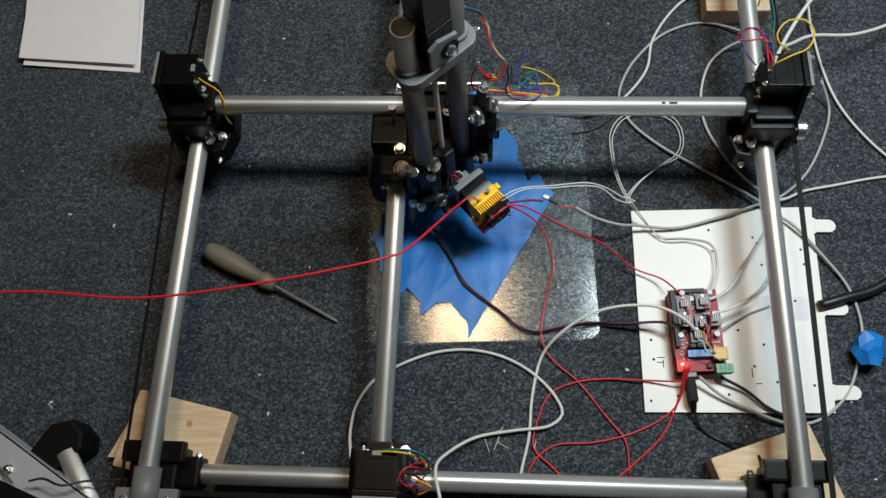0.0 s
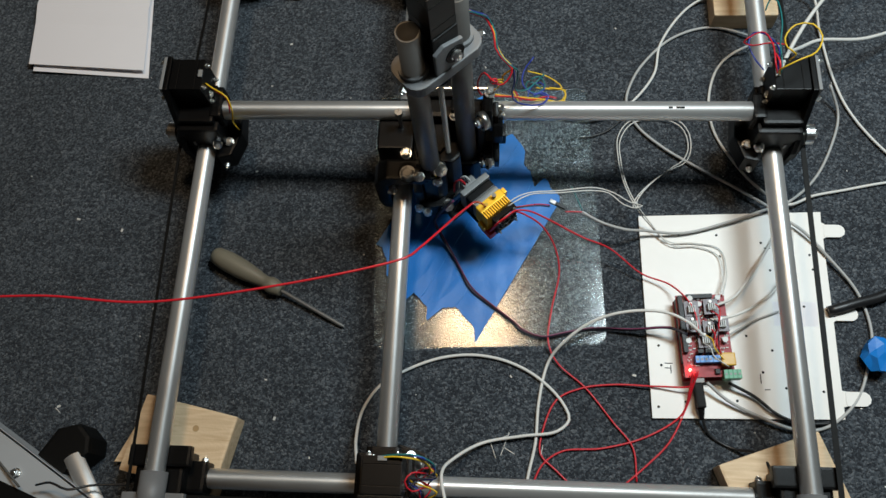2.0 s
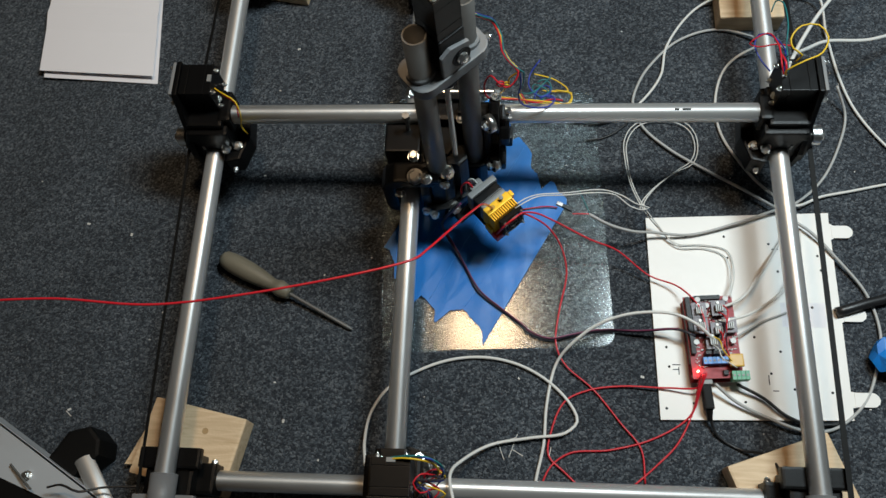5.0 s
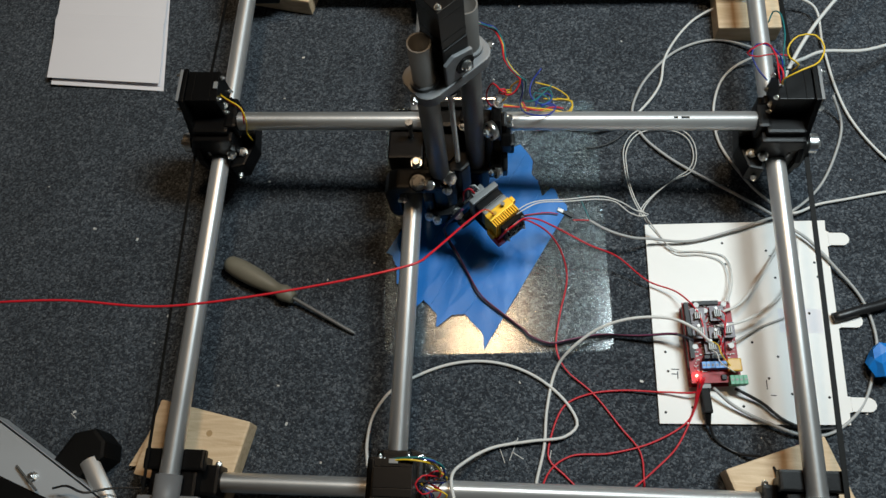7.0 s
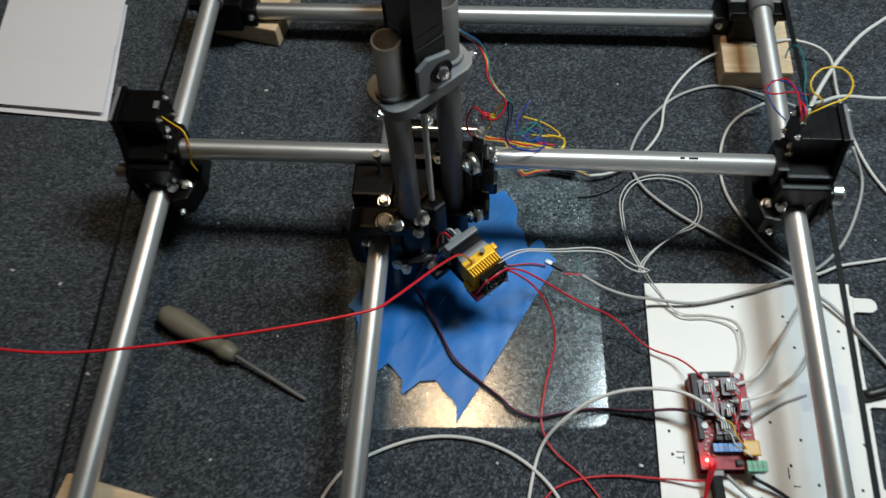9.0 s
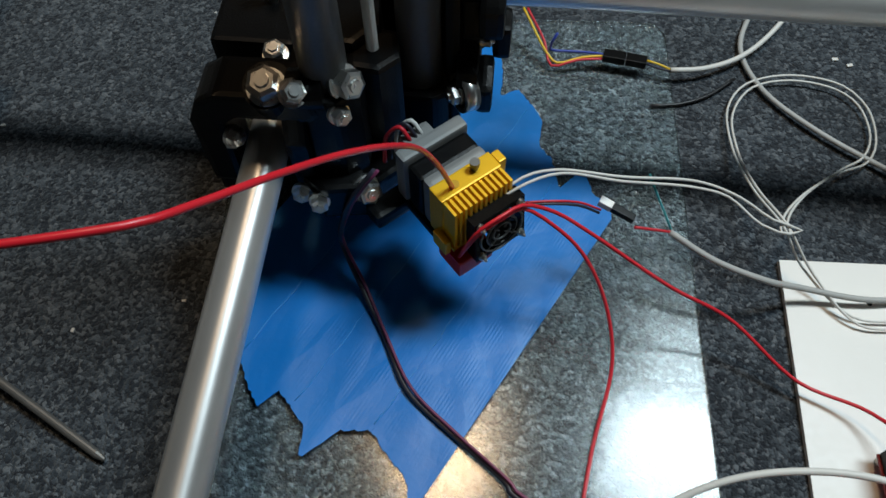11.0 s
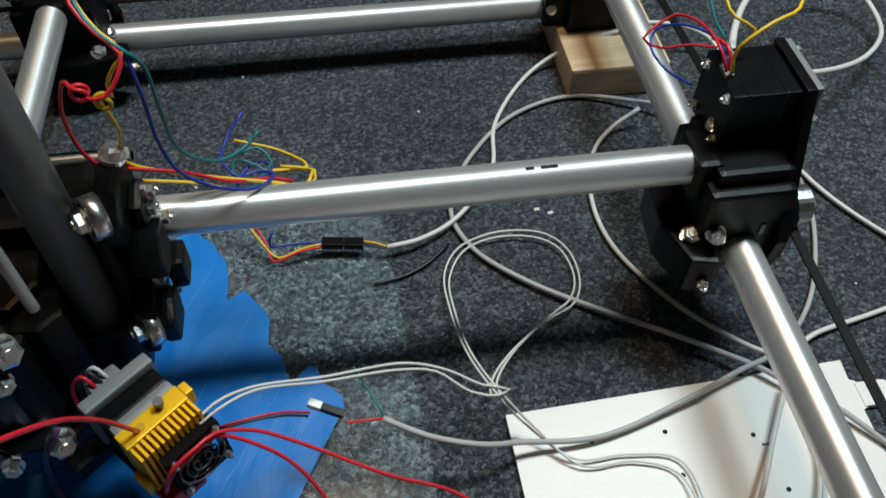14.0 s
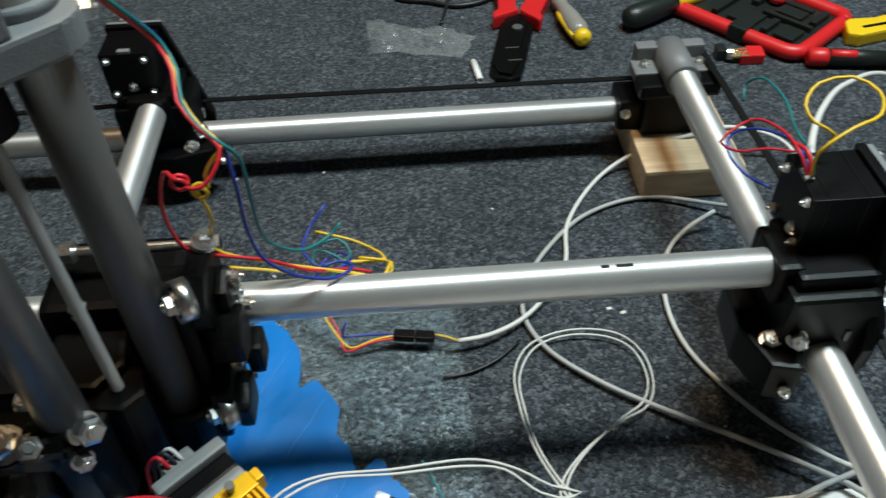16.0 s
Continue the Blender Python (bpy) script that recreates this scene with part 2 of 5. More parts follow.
def hollow(bm, p0, p1, r, wall, seg=32):
    """An open tube with a wall."""
    p0, p1 = Vector(p0), Vector(p1)
    rot = (p1 - p0).to_track_quat("Z", "Y").to_matrix()
    rings = []
    for p, rr in ((p0, r), (p1, r), (p1, r - wall), (p0, r - wall)):
        rings.append([bm.verts.new(p + rot @ Vector((rr * math.cos(2 * math.pi * i / seg), rr * math.sin(2 * math.pi * i / seg), 0))) for i in range(seg)])
    for k in range(4):
        A, B = rings[k], rings[(k + 1) % 4]
        for i in range(seg):
            f = bm.faces.new((A[i], A[(i + 1) % seg], B[(i + 1) % seg], B[i]))
            f.smooth = k in (0, 2)
    return bm


def lathe(bm, a, b, rows, seg=18):
    """A closed turned body from a to b; rows give (share of the length, radius)."""
    a, b = Vector(a), Vector(b)
    rot = (b - a).to_track_quat("Z", "Y").to_matrix()
    rings = [[bm.verts.new(a.lerp(b, s) + rot @ Vector((r * math.cos(2 * math.pi * k / seg), r * math.sin(2 * math.pi * k / seg), 0))) for k in range(seg)] for s, r in rows]
    for A, B in zip(rings, rings[1:]):
        for k in range(seg):
            bm.faces.new((A[k], A[(k + 1) % seg], B[(k + 1) % seg], B[k])).smooth = True
    bm.faces.new(rings[0][::-1])
    bm.faces.new(rings[-1])
    return bm


def spline(pts, step=0.006):
    """Points along a smooth curve through pts."""
    P = [Vector(p) for p in pts]
    P = [P[0] * 2 - P[1]] + P + [P[-1] * 2 - P[-2]]
    out = []
    for i in range(1, len(P) - 2):
        a, b, c, d = P[i - 1:i + 3]
        ts = [0.0]
        for u, v in ((a, b), (b, c), (c, d)):
            ts.append(ts[-1] + max(1e-4, (v - u).length) ** 0.5)
        n = max(2, min(24, int((c - b).length / step)))
        for k in range(n):
            t = ts[1] + (ts[2] - ts[1]) * k / n
            A1 = a.lerp(b, (t - ts[0]) / (ts[1] - ts[0]))
            A2 = b.lerp(c, (t - ts[1]) / (ts[2] - ts[1]))
            A3 = c.lerp(d, (t - ts[2]) / (ts[3] - ts[2]))
            B1 = A1.lerp(A2, (t - ts[0]) / (ts[2] - ts[0]))
            B2 = A2.lerp(A3, (t - ts[1]) / (ts[3] - ts[1]))
            out.append(B1.lerp(B2, (t - ts[1]) / (ts[2] - ts[1])))
    out.append(P[-2])
    return out


def sweep(bm, path, r, seg=8):
    """A round strand along a path of points."""
    up = Vector((0.3, 0.2, 1)).normalized()
    rings = []
    for i, p in enumerate(path):
        d = (path[min(i + 1, len(path) - 1)] - path[max(i - 1, 0)]).normalized()
        side = d.cross(up)
        if side.length < 1e-3:
            side = d.cross(Vector((1, 0, 0)))
        side.normalize()
        up = side.cross(d)
        rings.append([bm.verts.new(p + r * (math.cos(2 * math.pi * k / seg) * side + math.sin(2 * math.pi * k / seg) * up)) for k in range(seg)])
    for A, B in zip(rings, rings[1:]):
        for k in range(seg):
            bm.faces.new((A[k], A[(k + 1) % seg], B[(k + 1) % seg], B[k])).smooth = True
    bm.faces.new(rings[0][::-1])
    bm.faces.new(rings[-1])
    return bm


def bolt(parent, at, way, r=0.0055, head=0.005, shaft=0.0, label=""):
    """A hex bolt head with its washer; way points out of the surface."""
    at, way = Vector(at), Vector(way).normalized()
    bm = bmesh.new()
    cyl(bm, at - way * 0.001, at + way * 0.0012, r * 1.18, 20)
    cyl(bm, at + way * 0.0012, at + way * (0.0006 + head), r, 6)
    cyl(bm, at + way * (0.0006 + head), at + way * (0.0016 + head), r, 6, r * 0.72)
    cyl(bm, at + way * head, at + way * (head + 0.0028), r * 0.5, 12, r * 0.42)
    if shaft:
        cyl(bm, at - way * shaft, at, r * 0.55, 12)
    return part("bolt", bm, bright_steel, parent, label)


# ---- the room ----
bm = bmesh.new()
box(bm, (-2.6, -2.4, -0.05), (2.8, 2.8, 0))
tagged(part("floor", bm, carpet), "dark blue-grey flecked office carpet floor", "floor", kind="structure")
# walls and ceiling stay out of view and only shape the bounced light
for nm, lo, hi in (("wall_north", (-2.6, 2.8, 0), (2.8, 2.9, 2.45)), ("wall_south", (-2.6, -2.5, 0), (2.8, -2.4, 2.45)),
                   ("wall_east", (2.8, -2.5, 0), (2.9, 2.9, 2.45)), ("wall_west", (-2.7, -2.5, 0), (-2.6, 2.9, 2.45))):
    bm = box(bmesh.new(), lo, hi)
    tagged(part(nm, bm, unseen_wall_grey), "unseen room wall, dull grey to limit bounced light", "wall", kind="structure")
bm = box(bmesh.new(), (-2.7, -2.5, 2.45), (2.9, 2.9, 2.55))
tagged(part("ceiling", bm, unseen_ceiling_grey), "unseen ceiling, dull grey to limit bounced light", "ceiling", kind="structure")

# ---- the cutting machine ----
R = 0.01175
XL, XR, YN, YF = -0.2244, 0.4955, -0.169, 0.5745
ZR, ZN = 0.0932, 0.0452
CX, CZ = 0.0378, 0.0935
GY, GZ = 0.272, 0.1414
machine = thing("cnc_machine", (0.135, 0.2, 0), "desktop cnc machine frame of steel conduit and black printed joints", "machine")


def pipe(p0, p1, label):
    p0, p1 = Vector(p0), Vector(p1)
    h = (p1 - p0).length / 2
    ob = part("frame_tube", hollow(bmesh.new(), (0, 0, -h), (0, 0, h), R, 0.0016), tube_steel, machine, label)
    ob.matrix_basis = Matrix.Translation((p0 + p1) / 2) @ (p1 - p0).to_track_quat("Z", "Y").to_matrix().to_4x4()
    return ob


pipe((XL, YN - 0.050, ZR), (XL, YF + 0.017, ZR), "brushed steel side rail tube")
pipe((XR, YN - 0.050, ZR), (XR, YF + 0.017, ZR), "brushed steel side rail tube")
pipe((XL + 0.03, YN, ZN), (XR - 0.03, YN, ZN), "brushed steel cross rail tube, lying low")
pipe((XL + 0.03, YF, ZN), (XR - 0.03, YF, ZN), "brushed steel cross rail tube, lying low")
pipe((CX, YN + 0.022, CZ), (CX, YF - 0.022, CZ), "brushed steel gantry tube")
pipe((XL + 0.022, GY, GZ), (XR - 0.022, GY, GZ), "brushed steel gantry tube with scuffed top")


def corner(sx, sy):
    """A black corner joint with its grey clamp cap over the side rail's end."""
    x, y = (XL if sx < 0 else XR), (YN if sy < 0 else YF)
    bm = bmesh.new()
    box(bm, (x - 0.028, y - 0.028, 0.033), (x + 0.028, y + 0.028, 0.081), bevel=0.004)
    box(bm, (min(x, x - sx * 0.048), y - 0.018, 0.033), (max(x, x - sx * 0.048), y + 0.018, 0.064), bevel=0.004)
    box(bm, (x - 0.036, y - sy * 0.02 - 0.012, 0.075), (x + 0.036, y - sy * 0.02 + 0.012, 0.088), bevel=0.003)
    joint = part("corner_joint", bm, black_print, machine)
    bm = bmesh.new()
    e = y if sy > 0 else y - 0.033  # the near caps sit further out
    a, b = e - sy * 0.034, e + sy * 0.018
    hollow(bm, (x, a, ZR), (x, b, ZR), 0.0153, 0.0032, 28)
    cyl(bm, (x, b, ZR), (x, b + sy * 0.004, ZR), 0.0153, 28, 0.0130)
    part("clamp_cap", bm, cap_grey, joint, "grey printed clamp cap")
    for s in (-1, 1):
        u, v = sorted((x + s * 0.012, x + s * 0.036))
        p, q = sorted((e - sy * 0.012, e + sy * 0.012))
        part("clamp_flange", box(bmesh.new(), (u, p, 0.080), (v, q, 0.0895), bevel=0.002), cap_grey, joint)
        u, v = sorted((x + s * 0.011, x + s * 0.031))
        p, q = sorted((e + sy * 0.010, e + sy * 0.023))
        part("clamp_lug", box(bmesh.new(), (u, p, 0.080), (v, q, 0.102), bevel=0.002), cap_grey, joint)
        bolt(joint, (x + s * 0.025, e + sy * 0.001, 0.0895), (0, 0, 1), 0.0045, 0.003)
    bolt(joint, (x - sx * 0.042, y - sy * 0.018, 0.052), (0, -sy, 0), 0.004, 0.003)
    return joint


for sx in (-1, 1):
    for sy in (-1, 1):
        corner(sx, sy)


def stepper(parent, m, label, plate=True):
    """A square stepper motor: frame m has its shaft along +x and its body behind."""
    bm = bmesh.new()
    box(bm, (-0.031, -0.0211, -0.0211), (-0.009, 0.0211, 0.0211), m, 0.0006)
    motor = part("stepper_motor", bm, black_metal, parent, label)
    for lo, hi in ((-0.040, -0.031), (-0.009, 0.0)):
        bm = box(bmesh.new(), (lo, -0.0212, -0.0212), (hi, 0.0212, 0.0212), m, 0.0008)
        part("end_cap", bm, black_metal, motor)
    for sy in (-1, 1):
        for sz in (-1, 1):
            bolt(motor, m @ Vector((-0.040, sy * 0.0155, sz * 0.0155)), m.to_3x3() @ Vector((-1, 0, 0)), 0.0027, 0.0022)
    bm = cyl(bmesh.new(), (0, 0, 0), (0.018, 0, 0), 0.0025, 12, None, m)
    part("shaft", bm, bright_steel, motor)
    bm = box(bmesh.new(), (-0.0395, -0.005, 0.0205), (-0.0345, 0.005, 0.0235), m, 0.0006)
    part("socket", bm, grey_alloy, motor, "off-white wire socket")
    return motor


def truck(m, s, motor_y, motor_z, label):
    """A roller truck. In frame m the rail runs along y through the origin and the gantry tube comes from -x, 48 mm higher.
    s mirrors it along y."""
    def P(x, y, z):
        return m @ Vector((x, s * y, z))

    def V(x, y, z):
        return m.to_3x3() @ Vector((x, s * y, z))

    mm = m @ Matrix.Diagonal((1, s, 1, 1))
    bm = bmesh.new()
    # the side plate with its slanted nose, the arm below and the clamp round the gantry tube
    prism(bm, [(-0.042, 0.030), (-0.046, -0.01), (-0.036, -0.042), (-0.018, -0.046), (-0.012, -0.02), (-0.012, 0.030)], "z", -0.024, 0.008, mm, 0.003)
    prism(bm, [(-0.030, -0.020), (0.034, -0.020), (0.034, 0.020), (0.022, 0.050), (-0.030, 0.050)], "y", -0.030, 0.034, mm, 0.004)
    box(bm, (-0.026, -0.023, -0.018), (0.021, 0.030, 0.060), mm, 0.004)
    box(bm, (-0.036, -0.016, 0.032), (-0.020, 0.018, 0.062), mm, 0.004)
    prism(bm, [(-0.020, 0.056), (0.004, 0.056), (-0.002, 0.082), (-0.018, 0.076)], "y", 0.010, 0.016, mm, 0.001)
    body = part("roller_truck", bm, black_print, machine, label)
    bm = bmesh.new()
    prism(bm, [(motor_y - 0.024, motor_z + 0.024), (motor_y + 0.024, motor_z + 0.024), (motor_y + 0.024, 0.03), (0.010, -0.028), (-0.034, -0.028), (-0.038, 0.01)],
          "x", 0.019, 0.0255, mm, 0.0015)
    part("mount_plate", bm, black_print, body, "slanted black motor plate")
    bm = box(bmesh.new(), (0.0255, motor_y - 0.023, motor_z - 0.010), (0.0295, motor_y + 0.023, motor_z + 0.0235), mm, 0.001)
    part("face_plate", bm, grey_print, body, "dull grey face plate")
    stepper(body, m @ Matrix.Translation((0.0185, s * motor_y, motor_z)), "black square stepper motor")
    # bearings on the rail and idlers for the belt
    for y in (-0.012, 0.030):
        part("idler_axle", cyl(bmesh.new(), (0.022, y, 0.014), (0.037, y, 0.014), 0.0035, 12, None, mm), bright_steel, body)
        bm = cyl(bmesh.new(), (0.036, y, 0.014), (0.046, y, 0.014), 0.0125, 28, None, mm)
        part("idler_bearing", bm, bright_steel, body, "bright steel bearing")
        bm = cyl(bmesh.new(), (0.046, y, 0.014), (0.051, y, 0.014), 0.006, 6, None, mm)
        part("nut", bm, bright_steel, body)
    for y, z in ((0.026, 0.0),):
        bm = cyl(bmesh.new(), (-0.006, y, 0.024), (0.008, y, 0.024), 0.011, 24, None, mm)
        part("roller_bearing", bm, bright_steel, body)
    bolt(body, P(-0.0315, -0.024, 0.008), V(-0.1, -0.35, 1), 0.0058, 0.005, label="large bright hex bolt")
    bolt(body, P(-0.0205, -0.0305, 0.018), V(-0.2, -1, 0.4), 0.0052, 0.007, label="large bright hex nut")
    bolt(body, P(-0.026, -0.046, -0.012), V(0, -1, 0), 0.0030, 0.003)
    # the light caught in the slot is a paler grey box
    part("strap_slot", box(bmesh.new(), (0.0085, -0.0312, 0.012), (0.0115, -0.0296, 0.021), mm, 0.0005), grey_alloy, body, "strap slot, painted pale as if lit")
    bolt(body, P(-0.020, 0.012, 0.066), V(0, 0, 1), 0.0038, 0.004)
    bolt(body, P(-0.004, 0.012, 0.066), V(0, 0, 1), 0.0038, 0.004)
    bolt(body, P(0.0295, motor_y - 0.018, motor_z - 0.004), V(1, 0, 0), 0.0036, 0.005)
    bolt(body, P(0.0295, motor_y + 0.018, motor_z + 0.018), V(1, 0, 0), 0.0030, 0.003)
    return body


truck(turn((XR, GY, ZR), 0), 1, 0.020, 0.078, "black printed roller truck on the side rail")
truck(Matrix.Translation((XL, GY, ZR)) @ Matrix.Rotation(math.pi, 4, "Z"), -1, 0.020, 0.078, "black printed roller truck on the side rail")
truck(turn((CX, YN, ZN), -90), -1, -0.003, 0.078, "black printed roller truck on the near rail")
truck(turn((CX, YF, ZN), 90), 1, 0.012, 0.078, "black printed roller truck on the far rail")


for x, w in ((0.3600, 0.005), (0.3690, 0.010)):
    bm = cyl(bmesh.new(), (x, GY, GZ), (x + w, GY, GZ), R + 0.00015, 96)
    drop = [v for v in bm.verts if v.co.z < GZ + R * 0.965 or v.co.y > GY]
    bmesh.ops.delete(bm, geom=drop, context="VERTS")
    part("scuff_mark", bm, black_rubber, machine, "dark scuff on the tube")


def belt(pts, label, half=0.003):
    bm = bmesh.new()
    for a, b in zip(pts, pts[1:]):
        a, b = Vector(a), Vector(b)
        d = (b - a).normalized()
        side = d.cross(Vector((0, 0, 1))).normalized() * half
        up = Vector((0, 0, 0.0007))
        q = [bm.verts.new(p + o) for p in (a, b) for o in (side + up, -side + up, -side - up, side - up)]
        for i in range(4):
            bm.faces.new((q[i], q[(i + 1) % 4], q[4 + (i + 1) % 4], q[4 + i]))
        bm.faces.new(q[:4][::-1])
        bm.faces.new(q[4:])
    return part("drive_belt", bm, black_rubber, machine, label)


for x, s in ((XR + 0.037, 1), (XL - 0.035, -1)):
    half = 0.003 if s > 0 else 0.0017
    belt([(x - s * 0.006, YN - 0.02, 0.092), (x, GY - 0.012, 0.098)], "flat black toothed drive belt", half)
    belt([(x, GY + 0.030, 0.098), (x - s * 0.006, YF + 0.03, 0.092)], "flat black toothed drive belt", half)
belt([(XL + 0.02, YF + 0.018, 0.066), (CX - 0.03, YF + 0.018, 0.070)], "flat black toothed drive belt")
belt([(CX + 0.03, YF + 0.018, 0.070), (XR - 0.02, YF + 0.018, 0.066)], "flat black toothed drive belt")
belt([(XL + 0.02, YN - 0.024, 0.066), (CX - 0.03, YN - 0.024, 0.070)], "flat black toothed drive belt")
belt([(CX + 0.03, YN - 0.024, 0.070), (XR - 0.02, YN - 0.024, 0.066)], "flat black toothed drive belt")

# the centre carriage, its two upright tubes and the lead screw
ZA, ZB = (0.076, 0.192), (0.118, 0.230)
SC = (0.097, 0.211)
carriage = part("carriage", box(bmesh.new(), (0.052, 0.246, 0.078), (0.126, 0.300, 0.172), bevel=0.006), black_print, machine, "black printed centre carriage joining the gantry tubes")


def knuckle(outline, axis, a, b, label=""):
    return part("arm_and_shade_block", prism(bmesh.new(), outline, axis, a, b, ID, 0.0035), black_print, carriage, label)


# hooks round the lower gantry tube
knuckle([(0.007, 0.076), (0.006, 0.128), (0.012, 0.142), (0.023, 0.149), (0.062, 0.150), (0.072, 0.146), (0.075, 0.138), (0.070, 0.132), (0.031, 0.132), (0.0245, 0.126), (0.0235, 0.076)],
        "y", 0.174, 0.201, "black printed hook over the lower gantry tube")
knuckle([(0.174, 0.070), (0.170, 0.118), (0.176, 0.140), (0.214, 0.144), (0.246, 0.140), (0.246, 0.120), (0.204, 0.112), (0.192, 0.072)], "x", 0.054, 0.066)
knuckle([(0.008, 0.066), (0.008, 0.077), (0.030, 0.077), (0.034, 0.070), (0.030, 0.062), (0.014, 0.060)], "y", 0.176, 0.199)
part("clamp_boss", cyl(bmesh.new(), (0.050, 0.186, 0.138), (0.050, 0.181, 0.1515), 0.0125, 24), black_print, carriage)
part("clamp_boss", cyl(bmesh.new(), (0.060, 0.184, 0.146), (0.078, 0.184, 0.148), 0.0105, 24), black_print, carriage)
part("arm_and_shade_block", box(bmesh.new(), (0.007, 0.222, 0.100), (0.052, 0.262, 0.1365), ID, 0.003), black_print, carriage)
knuckle([(0.014, 0.236), (0.014, 0.300), (0.060, 0.300), (0.060, 0.236)], "z", 0.080, 0.124)
# blocks behind the two upright tubes
knuckle([(0.058, 0.207), (0.058, 0.250), (0.096, 0.250), (0.100, 0.222), (0.088, 0.207)], "z", 0.070, 0.156)
knuckle([(0.100, 0.246), (0.100, 0.262), (0.140, 0.262), (0.140, 0.226), (0.132, 0.226), (0.128, 0.246)], "z", 0.074, 0.186)
# two black covers added where the tubes' lower ends only lie in shade
knuckle([(0.060, 0.180), (0.060, 0.208), (0.094, 0.208), (0.094, 0.184), (0.084, 0.175), (0.068, 0.175)], "z", 0.084, 0.148)
knuckle([(0.103, 0.218), (0.103, 0.247), (0.134, 0.247), (0.134, 0.218), (0.126, 0.213), (0.110, 0.213)], "z", 0.066, 0.112)
# low block added to stop light and deepen the shadow on the tape
knuckle([(0.052, 0.178), (0.052, 0.246), (0.130, 0.246), (0.122, 0.206), (0.100, 0.184), (0.090, 0.172)], "z", 0.058, 0.073)
knuckle([(0.224, 0.146), (0.222, 0.166), (0.232, 0.174), (0.246, 0.170), (0.248, 0.150), (0.238, 0.142)], "x", 0.149, 0.162)
knuckle([(0.216, 0.098), (0.214, 0.118), (0.228, 0.124), (0.242, 0.118), (0.238, 0.096)], "x", 0.149, 0.158)
for y, z in ((0.236, 0.134), (0.256, 0.158), (0.250, 0.186), (0.246, 0.106)):
    bolt(carriage, (0.1575 if z in (0.158, 0.186) else 0.1505, y, z), (1, 0, 0), 0.0036, 0.004)
# the plate beside the upper gantry tube with its two bearings
knuckle([(0.222, 0.096), (0.213, 0.110), (0.217, 0.128), (0.232, 0.138), (0.236, 0.160), (0.224, 0.176), (0.221, 0.192), (0.234, 0.204), (0.258, 0.201), (0.268, 0.184), (0.263, 0.150), (0.266, 0.122), (0.254, 0.100), (0.238, 0.091)], "x", 0.138, 0.150)
knuckle([(0.240, 0.124), (0.232, 0.150), (0.238, 0.186), (0.256, 0.190), (0.266, 0.166), (0.260, 0.126)], "x", 0.150, 0.157)
knuckle([(0.238, 0.118), (0.238, 0.140), (0.256, 0.140), (0.256, 0.118)], "x", 0.156, 0.166)
knuckle([(0.070, 0.164), (0.056, 0.174), (0.062, 0.186), (0.090, 0.182), (0.096, 0.168)], "z", 0.060, 0.088)
for at, way, r, h in (((0.050, 0.1795, 0.1515), (0, -0.35, 0.93), 0.0085, 0.008), ((0.063, 0.1765, 0.152), (0.35, -0.5, 0.8), 0.0062, 0.007), ((0.026, 0.1745, 0.118), (0.9, -0.4, 0.1), 0.0050, 0.005),
                      ((0.086, 0.186, 0.152), (0.75, -0.55, 0.35), 0.0075, 0.008), ((0.084, 0.176, 0.140), (0.6, -0.7, 0.2), 0.005, 0.005),
                      ((0.044, 0.216, 0.134), (0, -0.2, 1), 0.0060, 0.006), ((0.092, 0.172, 0.082), (0.6, -0.7, 0.4), 0.0070, 0.008),
                      ((0.068, 0.164, 0.078), (0.2, -1, 0.3), 0.005, 0.005), ((0.058, 0.168, 0.080), (0, -1, 0.2), 0.005, 0.004),
                                            ((0.146, 0.258, 0.203), (0.3, 0.1, 1), 0.0055, 0.006), ((0.157, 0.248, 0.176), (1, 0, 0), 0.0045, 0.003),
                      ((0.088, 0.292, 0.176), (0, 0, 1), 0.0055, 0.005), ((0.074, 0.250, 0.167), (0, -0.3, 1), 0.005, 0.005),
                      ((0.104, 0.246, 0.172), (0, 0, 1), 0.005, 0.004), ((0.022, 0.180, 0.110), (0.5, -0.8, 0.2), 0.005, 0.005)):
    bolt(carriage, at, way, r, h)
for c in ((0.139, 0.226, 0.196), (0.143, 0.219, 0.112)):
    c, ax = Vector(c), Vector((-0.84, -0.52, 0.12)).normalized()
    bearing = part("roller_bearing", hollow(bmesh.new(), c - ax * 0.004, c + ax * 0.004, 0.0112, 0.0026, 32), bright_steel, carriage, "bright steel roller bearing")
    part("bearing_shield", cyl(bmesh.new(), c - ax * 0.0036, c + ax * 0.0034, 0.0088, 28), black_rubber, bearing)
    bolt(carriage, c + ax * 0.004, ax, 0.0056, 0.004)
part("long_bolt", cyl(bmesh.new(), (0.036, 0.252, 0.130), (0.036, 0.254, 0.166), 0.0024, 12), bright_steel, carriage, "upright threaded bolt")
part("nut", cyl(bmesh.new(), (0.036, 0.254, 0.162), (0.036, 0.254, 0.169), 0.0050, 6), bright_steel, carriage)
part("cross_rod", cyl(bmesh.new(), (0.062, 0.274, 0.188), (0.150, 0.274, 0.188), 0.0030, 14), bright_steel, carriage, "horizontal steel rod with nuts")
for x in (0.068, 0.146):
    part("nut", cyl(bmesh.new(), (x - 0.003, 0.274, 0.188), (x + 0.004, 0.274, 0.188), 0.0062, 6), bright_steel, carriage)

